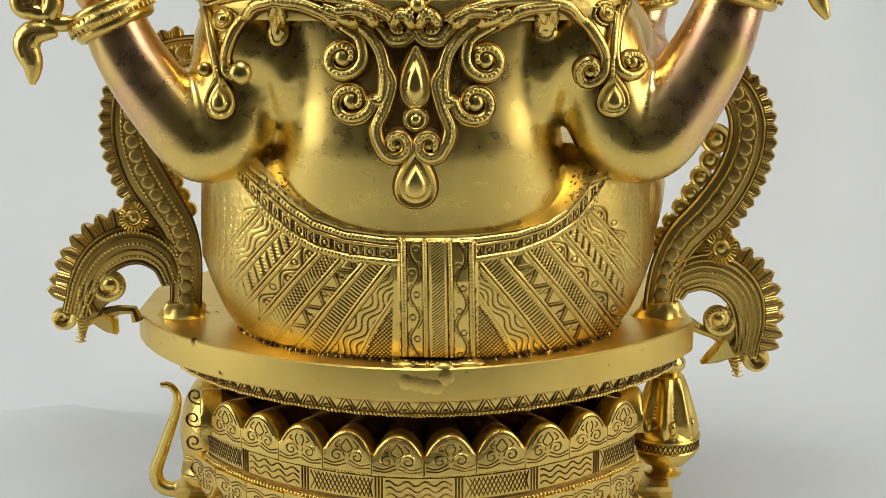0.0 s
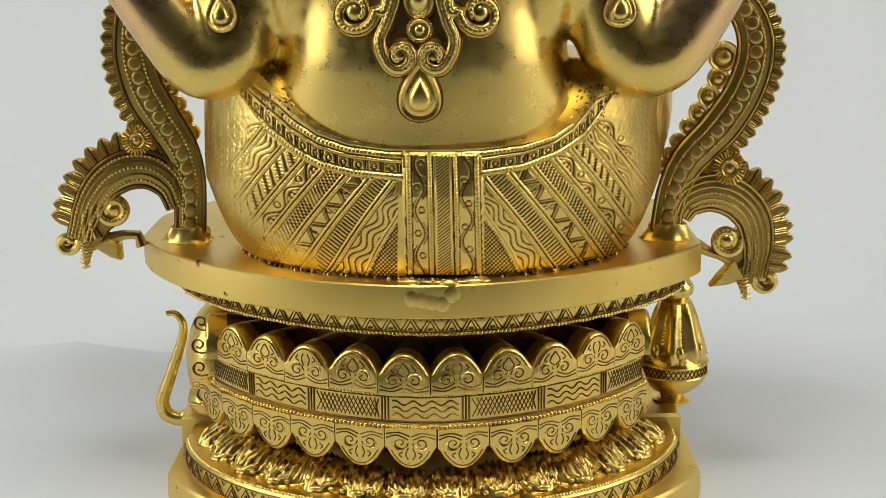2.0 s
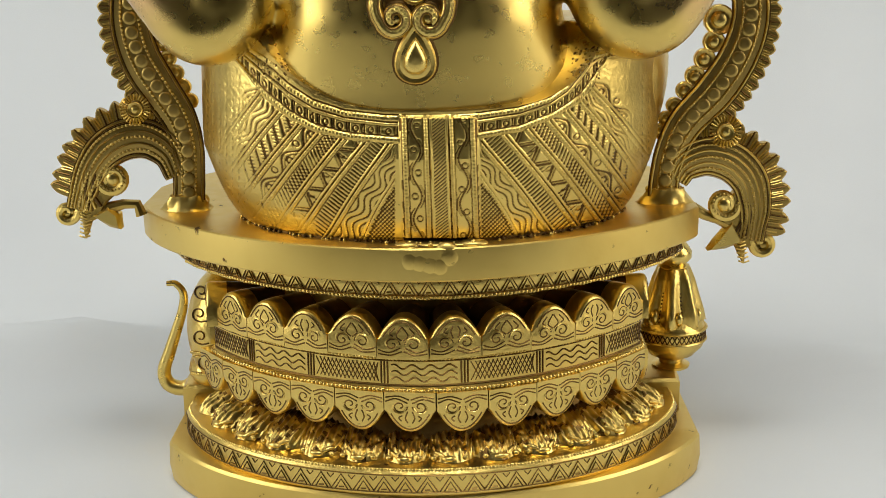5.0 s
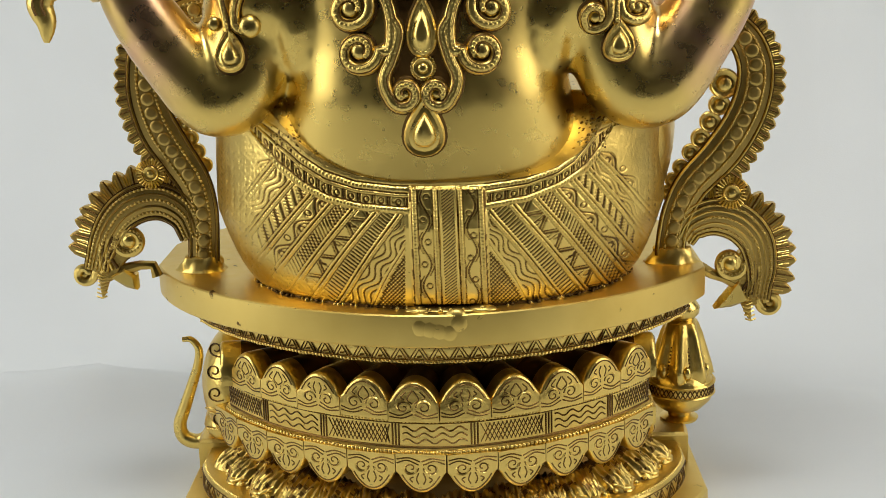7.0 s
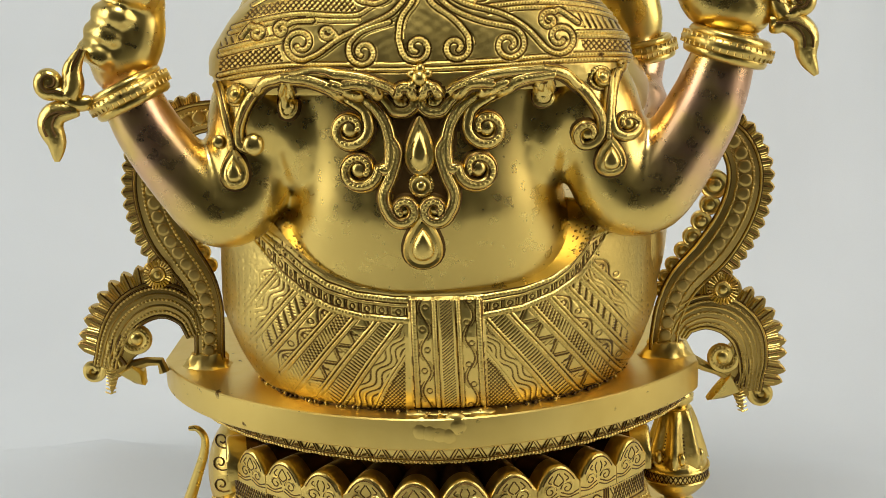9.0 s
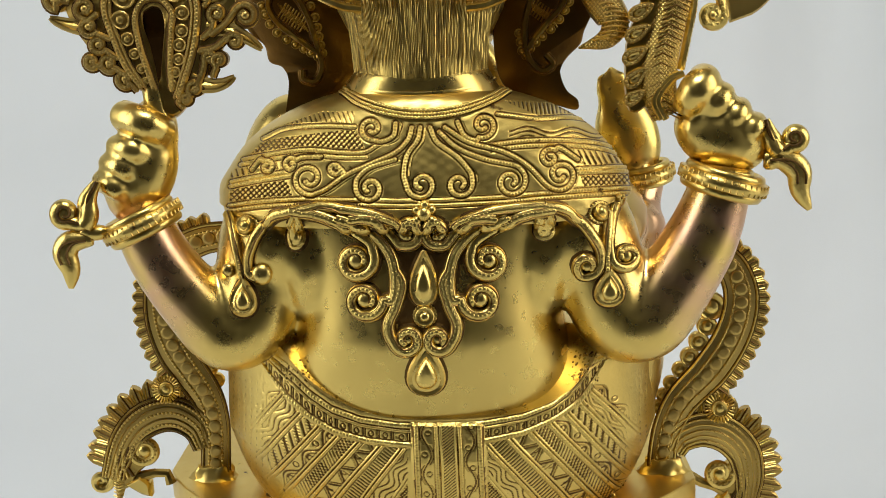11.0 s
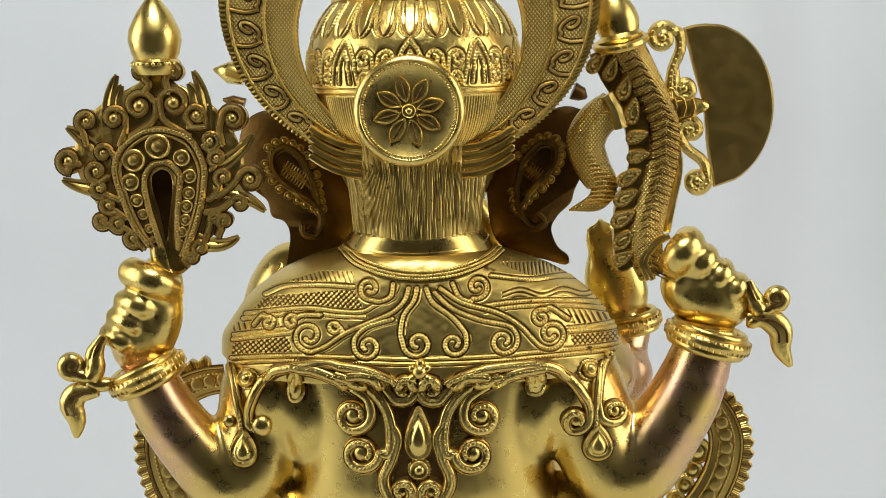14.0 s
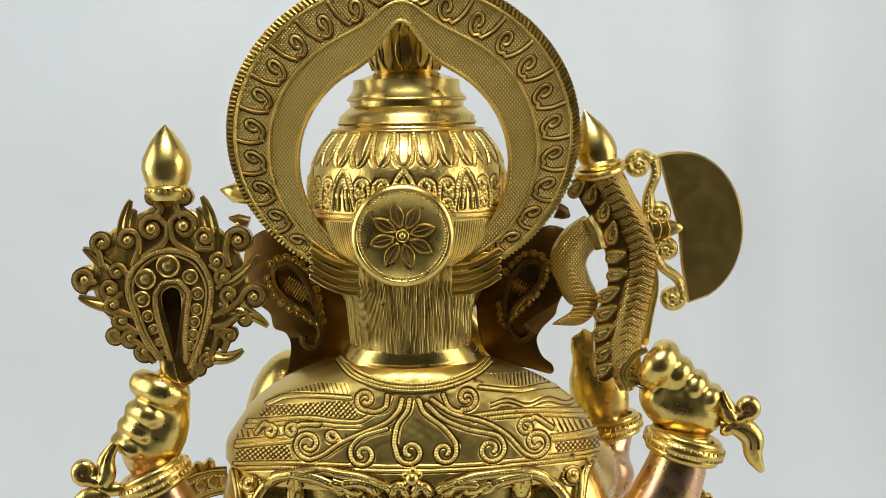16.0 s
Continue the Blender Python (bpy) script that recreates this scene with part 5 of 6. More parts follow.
def sprig(pts_bud, pts_curl, leaf, y):
    c, r0 = pts_curl
    stalk = [BACK.on(u, v, y) for u, v in curl(pts_bud, c, r0 * 0.8, r0 * 0.3, 60 if c[0] < 700 else 120, 420 if c[0] < 700 else -420)]
    tube(statue, stalk, [0.0042 * min(1.0, 0.3 + i / 8) for i in range(len(stalk))], C_, 8)
    tube(statue, [BACK.on(u + (7 if c[0] < 700 else -7), v + 2, y - 0.001) for u, v in flow(pts_bud, 5)], [0.0012 + 0.0036 * min(1, i / 8) for i in range(5 * (len(pts_bud) - 1) + 1)], C_, 8)
    tube(statue, [BACK.on(u + (3 if c[0] < 700 else -3), v + 2, y - 0.0038) for u, v in flow(pts_bud, 5)], 0.0010, D_, 6)
    ball(statue, BACK.on(*c, y), 0.0046, C_, None, 14, 10)
    cord_path = [BACK.on(u, v, y - 0.0043) for u, v in curl(pts_bud[-1:], c, r0 * 0.8, r0 * 0.3, 60 if c[0] < 700 else 120, 420 if c[0] < 700 else -420)]
    tube(statue, cord_path, 0.0008, D_, 5)
    path = spline([BACK.on(u, v, y) for u, v in leaf], 5)
    n = len(path)
    tube(statue, path, [0.0008 + 0.0058 * math.sin(math.pi * (0.12 + 0.86 * i / (n - 1))) ** 0.8 for i in range(n)], C_, 10, flat=0.7)
    for d in (-0.35, 0.35):
        tube(statue, [p + Vector((d * 0.006, -0.0041, 0)) for p in path[2:-7]], 0.0007, D_, 5)


sprig([(165, 420), (150, 450), (148, 480), (140, 495)], ((112, 476), 20), [(160, 520), (125, 525), (112, 545), (122, 575), (122, 606)], -0.085)
sprig([(1340, 315), (1350, 345), (1365, 370)], ((1388, 348), 18), [(1335, 385), (1370, 385), (1395, 405), (1398, 440), (1414, 472)], -0.066)
tube(statue, spline([BACK.on(u, v, -0.084) for u, v in ((140, 500), (160, 510), (190, 505))], 4), [0.002] + [0.004] * 6 + [0.003, 0.001], C_, 8)
tube(statue, spline([BACK.on(u, v, -0.066) for u, v in ((1335, 400), (1355, 385), (1370, 380))], 4), [0.001, 0.003] + [0.004] * 6 + [0.002], C_, 8)
tagged(new("statue", statue.mesh("statue", 60)), "seated brass figure seen from behind, polished back, engraved shawl, scrolled necklace", "statue")


# ---- halo ----
HY = -0.080


def halo_at(a, f, y=HY):
    """A point of the halo at angle a, from the inner edge (f = 0) to the outer (f = 1)."""
    ox, oz = -0.001 + 0.0945 * math.cos(a), 0.517 + 0.0835 * math.sin(a)
    ix, iz = -0.001 + 0.056 * math.cos(a), 0.500 + 0.055 * math.sin(a) + 0.020 * math.exp(-((a - math.pi / 2) ** 2) / 0.05)
    return Vector((ix + (ox - ix) * f, y, iz + (oz - iz) * f))


A0, A1 = radians(-66), radians(246)
halo = tagged(new("halo"), "pierced brass halo ring engraved with scrolls, behind the crown", "halo")
s = Shape()
rings(s, [[halo_at(a, 1, HY + 0.001), halo_at(a, 1, HY + 0.006), halo_at(a, 0, HY + 0.006), halo_at(a, 0, HY + 0.001), halo_at(a, 0.03), halo_at(a, 0.86), halo_at(a, 0.9, HY + 0.0015)] for a in (A0 + (A1 - A0) * i / 180 for i in range(181))], E_)
part("ring", s.mesh("ring", 30), halo)
s = Shape()
for i in range(190):
    a = A0 + (A1 - A0) * i / 189
    tube(s, [halo_at(a, 0.905), halo_at(a + 0.018, 1.0) + Vector((0, 0.0008, 0))], [0.0007, 0.0010], A_, 5)
part("feathered_rim", s.mesh("feathered_rim"), halo)
s = Shape()
for f, r in ((0.03, 0.0012), (0.42, 0.0010), (0.88, 0.0011)):
    line = [halo_at(A0 + (A1 - A0) * i / 240, f, HY - 0.0003) for i in range(241)]
    tube(s, line, r * 0.7, C_, 5)
    for p in even(line, r * 2.1):
        bead(s, p, r, C_)
part("beading", s.mesh("beading"), halo)
scrolls = 24
for i in range(scrolls):
    s = Shape()
    a0 = A0 + (A1 - A0) * (i + 0.5) / scrolls
    d = 1 if a0 < math.pi / 2 else -1
    big = halo_at(a0, 0.52)
    line = [halo_at(a0 - d * 0.105, 0.84, HY - 0.0003), halo_at(a0 - d * 0.085, 0.66, HY - 0.0003), halo_at(a0 - d * 0.03, 0.50, HY - 0.0003)]
    for j in range(22):
        q = j / 21
        ang = -1.4 + q * 6.6
        rr = 0.19 * (1 - 0.72 * q)
        line.append(halo_at(a0 + d * (0.035 + rr * 0.30 * math.sin(ang + 0.6)), 0.64 - rr * math.cos(ang + 0.6) * 0.85, HY - 0.0003))
    pts = spline(line, 2)
    tube(s, pts, 0.0008, C_, 5)
    # dark strip behind the scroll colours in its dirt and shade
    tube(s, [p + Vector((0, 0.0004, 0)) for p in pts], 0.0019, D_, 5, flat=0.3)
    for p in even(pts, 0.0015):
        bead(s, p, 0.0009, C_)
    part("scroll", s.mesh("scroll"), halo)
# rolled ends beside the disc
for u0, d in ((605, 1), (830, -1)):
    s = Shape()
    for k in range(4):
        pts = [HIGH.on(u0 + d * x, 440 + k * 15 + y, HY - 0.002) for x, y in ((-55, 2), (-30, 18), (0, 30), (30, 34))]
        tube(s, spline(pts, 4), 0.0020, C_, 6)
        for p in even(spline(pts, 4), 0.0017):
            bead(s, p + Vector((0, -0.0014, 0)), 0.0009, C_)
    part("rolled_end", s.mesh("rolled_end"), halo)

# ---- noose emblem in the fist ----
EY = -0.078
emblem = tagged(new("noose_emblem"), "flame-edged brass noose emblem with pointed finial in the fist", "emblem")


def flat_pts(sheet, line, y):
    return [sheet.on(u, v, y) for u, v in line]


SLOT = [(303, 508), (316, 514), (321, 535), (318, 565), (314, 600), (310, 632), (304, 600), (296, 565), (288, 540), (288, 518)]
EDGE = [(300, 345), (335, 372), (372, 390), (405, 420), (430, 460), (440, 500), (432, 540), (410, 580), (392, 610), (372, 640), (350, 668), (330, 682), (310, 668), (285, 640), (250, 630), (222, 600), (195, 565), (172, 530), (160, 490), (168, 450), (190, 415), (222, 392), (262, 370)]


def around(line, c, n):
    """Resamples a closed line at even angles about c."""
    pts = flow(line + line[:1], 6)
    ang = [math.atan2(v - c[1], u - c[0]) for u, v in pts]
    rad = [math.hypot(u - c[0], v - c[1]) for u, v in pts]
    order = sorted(range(len(ang)), key=lambda i: ang[i])
    out = []
    for i in range(n):
        a = -math.pi + 2 * math.pi * i / n
        r = float(np.interp(a, [ang[k] for k in order], [rad[k] for k in order], period=2 * math.pi))
        out.append((c[0] + r * math.cos(a), c[1] + r * math.sin(a)))
    return out


s = Shape()
c = (304, 556)
o, h = around(EDGE, c, 96), around(SLOT, c, 96)
loops = [flat_pts(HIGH, line, y) for line, y in ((h, EY + 0.008), (h, EY + 0.0005), ([(u + (u - c[0]) * 0.10, v + (v - c[1]) * 0.06) for u, v in h], EY), ([(c[0] + (u - c[0]) * 0.96, c[1] + (v - c[1]) * 0.97) for u, v in o], EY), (o, EY + 0.0012), (o, EY + 0.008), (h, EY + 0.008))]
rings(s, loops, A_, caps=False)
part("plate", s.mesh("plate"), emblem)
# added back plate; its dark colour paints the shade inside the slot
s = Shape()
slab(s, [(p.x, p.z) for p in flat_pts(HIGH, [(c[0] + (u - c[0]) * 1.5, c[1] + (v - c[1]) * 1.1) for u, v in h], EY + 0.009)], EY + 0.0075, EY + 0.011, D_)
part("backing", s.mesh("backing"), emblem, "backing of the slot, coloured dark for the shade in it")

s = Shape()
for line, r in ((flow([(330, 640), (328, 600), (332, 545), (334, 520), (318, 500), (300, 498), (284, 505), (274, 530), (280, 570), (292, 610), (302, 640)], 6), 0.0016), (flow([(340, 650), (362, 590), (372, 540), (372, 500), (352, 462), (325, 448), (298, 444), (270, 450), (238, 475), (226, 510), (236, 550), (256, 600), (282, 636)], 6), 0.0018), (flow([(334, 652), (354, 590), (364, 540), (364, 503), (346, 470), (322, 456), (298, 452), (273, 458), (246, 480), (234, 512), (243, 548), (263, 598), (288, 636)], 6), 0.0010)):
    pts = flat_pts(HIGH, line, EY - 0.0006)
    tube(s, pts, r, B_, 6)
    # dark strip behind the noose: dirt and shade given as colour
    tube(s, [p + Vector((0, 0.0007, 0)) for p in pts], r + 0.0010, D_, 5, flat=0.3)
    for p in even(pts, r * 1.05):
        bead(s, p + Vector((0, -r * 0.72, 0)), r * 0.68, B_)
part("noose", s.mesh("noose"), emblem)
for u, v, r in ((298, 471, 21), (258, 494, 19), (337, 490, 14), (252, 530, 15), (350, 520, 12), (348, 548, 11), (262, 560, 11), (344, 570, 11), (342, 592, 10), (272, 583, 9), (336, 612, 9), (282, 606, 8), (332, 632, 8), (288, 625, 6)):
    s = Shape()
    p = HIGH.on(u, v, EY - 0.0003)
    rosette(s, p, (0, -1, 0), r * 0.000308, B_)
    part("boss", s.mesh("boss"), emblem)
# curled lobes and flames round the edge: tail, centre, radius, start, sweep
for points, c, r0, a0, sweep in (
        ([(252, 455), (290, 430), (295, 400)], (268, 405), 24, -20, -420), ([(352, 455), (310, 430), (302, 405)], (325, 400), 24, 200, 420), ([(235, 470), (245, 445)], (226, 425), 20, 20, -420), ([(375, 440), (350, 440)], (362, 420), 18, 120, 420),
        ([(180, 470), (175, 450)], (180, 430), 15, 150, 400), ([(170, 500), (150, 500)], (150, 495), 19, 90, 420), ([(215, 520), (200, 530)], (195, 512), 16, 90, 400), ([(230, 500), (225, 485)], (207, 482), 14, 0, -400), ([(235, 560), (215, 552)], (200, 540), 15, 30, 400),
        ([(245, 590), (230, 580)], (215, 568), 14, 40, 400), ([(255, 615), (240, 605)], (230, 597), 14, 60, 400), ([(275, 640), (262, 628)], (255, 622), 14, 60, 400), ([(222, 605), (212, 600)], (203, 594), 11, 60, 400),
        ([(405, 470), (400, 445), (405, 420)], (422, 425), 19, 190, 420), ([(372, 470), (385, 480)], (384, 462), 16, 90, -420), ([(385, 510), (392, 500)], (395, 490), 14, 120, 400), ([(395, 555), (420, 535), (435, 515)], (450, 525), 18, 200, 420), ([(380, 560), (395, 548)], (405, 522), 14, 110, 400),
        ([(375, 580), (400, 575), (420, 560)], (432, 565), 12, 180, 380), ([(368, 640), (380, 610)], (392, 590), 10, 150, 400), ([(395, 620), (402, 605)], (406, 594), 11, 100, 400), ([(350, 660), (360, 648)], (366, 638), 12, 120, 400),
        ([(275, 385), (285, 370)], (270, 350), 13, 60, -400), ([(318, 385), (312, 365)], (324, 350), 13, 140, 400), ([(348, 668), (340, 660)], (352, 655), 8, 180, 380)):
    s = Shape()
    line = curl(points, c, r0, r0 * 0.3, a0, sweep, 22)
    pts = flat_pts(HIGH, line, EY - 0.0004)
    tube(s, pts, 0.0017, B_, 6)
    # dark strip behind the lobe, for crevice dirt and painted shade
    tube(s, [p + Vector((0, 0.0005, 0)) for p in pts], 0.0027, D_, 5, flat=0.3)
    for p in even(pts, 0.0016):
        bead(s, p + Vector((0, -0.0012, 0)), 0.0009, B_)
    slab(s, [(p.x, p.z) for p in flat_pts(HIGH, [(c[0] + r0 * 1.2 * math.cos(a), c[1] + r0 * 1.2 * math.sin(a)) for a in (2 * math.pi * i / 20 for i in range(20))], EY)], EY + 0.0004, EY + 0.008, A_, 0.001)
    ball(s, HIGH.on(c[0], c[1], EY - 0.0005), r0 * 0.00013, B_, None, 10, 6)
    part("scroll", s.mesh("scroll"), emblem)
for line in (((200, 420), (205, 395), (235, 385), (232, 355)), ((395, 425), (390, 395), (362, 385), (358, 348)), ((180, 480), (172, 450), (160, 455), (148, 440)), ((410, 505), (432, 500), (435, 465), (455, 452)), ((410, 545), (440, 545), (460, 560), (474, 578)), ((375, 655), (400, 650), (410, 630), (430, 620)), ((185, 550), (165, 545), (160, 525), (140, 525)), ((215, 415), (215, 400), (240, 392), (240, 372)), ((380, 410), (375, 395), (352, 388), (350, 368))):
    s = Shape()
    b, tip = line[0], line[-1]
    b = (b[0] + 0.20 * (300 - b[0]), b[1] + 0.20 * (510 - b[1]))
    mid = (line[1][0] * 0.7 + line[2][0] * 0.3, line[1][1] * 0.7 + line[2][1] * 0.3)
    way = [tuple(b[k] * (1 - q) ** 2 + 2 * mid[k] * q * (1 - q) + tip[k] * q * q for k in (0, 1)) for q in (i / 12 for i in range(13))]
    left, right = [], []
    for i, (u, v) in enumerate(way):
        p, q = way[max(0, i - 1)], way[min(12, i + 1)]
        d = math.hypot(q[0] - p[0], q[1] - p[1])
        h = 11 * (1 - i / 12) ** 0.6 + 0.6
        left.append((u - (q[1] - p[1]) / d * h, v + (q[0] - p[0]) / d * h))
        right.append((u + (q[1] - p[1]) / d * h, v - (q[0] - p[0]) / d * h))
    rings(s, [[HIGH.on(*l, EY + 0.007), HIGH.on(*l, EY + 0.0012), HIGH.on(*w, EY - 0.0006), HIGH.on(*r, EY + 0.0012), HIGH.on(*r, EY + 0.007)] for l, w, r in zip(left, way, right)], A_)
    for edge in (left, right):
        tube(s, flat_pts(HIGH, edge, EY + 0.0006), 0.0011, B_, 5)
    part("flame", s.mesh("flame"), emblem)
s = Shape()
revolve(s, [(0.0100, 0.482), (0.0122, 0.486), (0.0122, 0.4885), (0.0108, 0.490), (0.0120, 0.4925), (0.0135, 0.499), (0.0128, 0.5045), (0.0085, 0.513), (0.0040, 0.519), (0.0003, 0.5225)], -0.1295, -0.074, P_, 32)
for i in range(26):
    t = 2 * math.pi * i / 26
    bead(s, (-0.1295 + 0.0122 * math.cos(t), -0.074 + 0.0122 * math.sin(t), 0.4873), 0.0011, C_, (math.cos(t), math.sin(t), 0))
part("finial", s.mesh("finial"), emblem)
s = Shape()
tube(s, [HIGH.on(300, 632, -0.073), HIGH.on(305, 665, -0.073), HIGH.on(312, 690, -0.073)], [0.006, 0.0065, 0.006], P_, 12)
part("stem", s.mesh("stem"), emblem)

# ---- axe ----
XY = -0.060
axe = tagged(new("axe"), "brass ceremonial axe with scaled haft and half-moon blade, in the fist", "axe")
s = Shape()
haft = [HIGH.on(u, v, XY) for u, v in flow([(1120, 680), (1105, 640), (1108, 590), (1120, 540), (1132, 490), (1135, 440), (1122, 400), (1100, 360), (1078, 320), (1065, 300)], 5)]
n = len(haft)
tube(s, haft, [float(np.interp(i / (n - 1), (0, 0.15, 0.5, 0.7, 1), (0.0085, 0.0095, 0.0078, 0.0082, 0.0098))) for i in range(n)], E_, 16, flat=0.8)
for i, p in enumerate(even(haft, 0.0024)):
    for d in (-1, 1):
        side = Vector((1, 0, 0))
        tube(s, [p + Vector((0, -0.0074, 0.001)), p + side * d * 0.004 + Vector((0, -0.0066, -0.0012)), p + side * d * 0.0075 + Vector((0, -0.003, -0.003))], 0.00042, M_ if (i % 2) else B_, 4)
part("haft", s.mesh("haft"), axe, "haft cast with fine scales")
for c_, w, a in (((1020, 335), 22, 40), ((1045, 345), 22, 20), ((1068, 375), 24, 15), ((1082, 415), 24, 10), ((1088, 455), 20, 70), ((1090, 487), 20, 75), ((1075, 522), 24, 60), ((1070, 555), 24, 60), ((1066, 590), 24, 60), ((1068, 625), 24, 50), ((1066, 655), 20, 60)):
    s = Shape()
    loop = []
    ca, sa = math.cos(radians(a)), math.sin(radians(a))
    for u, v in drop_outline(0, w * 0.42, -w * 0.9, w * 0.7, 20):
        loop.append((c_[0] + u * ca - v * sa, c_[1] + u * sa + v * ca))
    pts = flat_pts(HIGH, loop, XY - 0.004)
    slab(s, [(p.x, p.z) for p in pts], XY - 0.0035, XY + 0.004, A_, 0.0008)
    tube(s, pts, 0.0013, B_, 6, closed=True)
    for p in even(pts, 0.0020):
        bead(s, p + Vector((0, -0.001, 0)), 0.0009, B_)
    tube(s, flat_pts(HIGH, [(c_[0] + (u - c_[0]) * 0.45, c_[1] + (v - c_[1]) * 0.45) for u, v in loop], XY - 0.004), 0.0010, C_, 5, closed=True)
    part("loop", s.mesh("loop"), axe)
s = Shape()
fill = flow([(1010, 320), (1060, 310), (1100, 380), (1110, 440), (1110, 520), (1095, 600), (1090, 660), (1060, 675), (1052, 620), (1056, 560), (1078, 500), (1072, 450), (1060, 410), (1030, 360)], 4)
slab(s, [(p.x, p.z) for p in flat_pts(HIGH, fill, XY)], XY - 0.002, XY + 0.005, A_, 0.001)
part("mane", s.mesh("mane"), axe)
s = Shape()
arc = [(1165, 275), (1180, 270), (1200, 268)] + [(1208 + 107 * math.cos(a), 402 + 134 * math.sin(a)) for a in (radians(-84 + 150 * i / 34) for i in range(35))] + [(1218, 536), (1206, 470), (1200, 402), (1182, 340)]
slab(s, [(p.x, p.z) for p in flat_pts(HIGH, arc, XY + 0.008)], XY + 0.006, XY + 0.011, B_, 0.0014)
part("blade", s.mesh("blade"), axe, "plain polished half-moon blade")
for points, c_, r0, a0, sweep in (([(1145, 395), (1146, 350), (1160, 310), (1158, 285)], (1130, 292), 22, -30, -430), ([(1150, 345), (1152, 375)], (1166, 375), 18, 180, -430), ([(1155, 455), (1158, 432)], (1178, 442), 18, 180, 430), ([(1155, 440), (1170, 470), (1200, 495), (1208, 525)], (1190, 526), 18, 10, 420)):
    s = Shape()
    line = curl(points, c_, r0, r0 * 0.3, a0, sweep, 22)
    tube(s, flat_pts(HIGH, line, XY + 0.003), 0.0029, C_, 8)
    for p in even(flat_pts(HIGH, line, XY + 0.0005), 0.003):
        bead(s, p, 0.0012, C_)
    ball(s, HIGH.on(*c_, XY + 0.002), 0.0025, C_, None, 10, 6)
    part("scroll", s.mesh("scroll"), axe)
s = Shape()
tube(s, flat_pts(HIGH, flow([(1135, 412), (1165, 408), (1185, 404), (1208, 404)], 4), XY + 0.002), [0.006] * 5 + [0.0055] * 3 + [0.0048, 0.0042, 0.0034, 0.0026, 0.0008], C_, 8, flat=0.6)
for u in (1150, 1165, 1180):
    tube(s, flat_pts(HIGH, [(u, 392), (u + 4, 406), (u, 420)], XY - 0.0022), 0.0009, C_, 5)
part("spur", s.mesh("spur"), axe)
s = Shape()
tip = [HIGH.on(u, v, XY) for u, v in ((1064, 300), (1061, 292), (1060, 285), (1056, 270), (1051, 252), (1044, 228), (1034, 195))]
tube(s, tip, [0.0105, 0.0120, 0.0102, 0.0115, 0.0108, 0.0075, 0.0004], P_, 24)
part("finial", s.mesh("finial"), axe)
s = Shape()
ringp = [HIGH.on(1062 + 40 * math.cos(a), 300 + 11 * math.sin(a) - 8 * math.cos(a), XY - 0.012 * math.sin(a)) for a in (2 * math.pi * i / 36 for i in range(36))]
tube(s, ringp, 0.0022, C_, 8, closed=True)
for p in even(ringp, 0.0030):
    bead(s, p + Vector((0, -0.0018, 0)), 0.0010, C_)
part("collar", s.mesh("collar"), axe)
s = Shape()
hook = [HIGH.on(u, v, XY + 0.004) for u, v in flow([(1052, 405), (1020, 430), (1005, 465), (1018, 505), (1035, 535), (1022, 560), (978, 574)], 6)]
n = len(hook)
tube(s, hook, [float(np.interp(i / (n - 1), (0, 0.3, 0.6, 0.85, 1), (0.0095, 0.0105, 0.0085, 0.0050, 0.0005))) for i in range(n)], E_, 12, flat=0.8)
for p in even(hook, 0.0026)[:-5]:
    tube(s, [p + Vector((-0.007, -0.0045, 0)), p + Vector((0, -0.0082, 0.0012)), p + Vector((0.007, -0.0045, 0))], 0.0005, C_, 4)
tube(s, flat_pts(HIGH, [(1040, 385), (1055, 410), (1064, 440)], XY - 0.003), 0.0036, C_, 8)
part("hook", s.mesh("hook"), axe, "scaled hook like a trunk")
s = Shape()
tube(s, flat_pts(HIGH, flow([(1150, 460), (1160, 500), (1150, 560), (1140, 610)], 5), XY + 0.002), 0.0022, C_, 7)
for du in (0, 7):
    tube(s, flat_pts(HIGH, flow([(1118 - du, 690), (1106 - du, 660), (1125 - du, 630), (1145 - du, 618)], 5), XY - 0.006), 0.0018, C_, 7)
part("binding", s.mesh("binding"), axe)


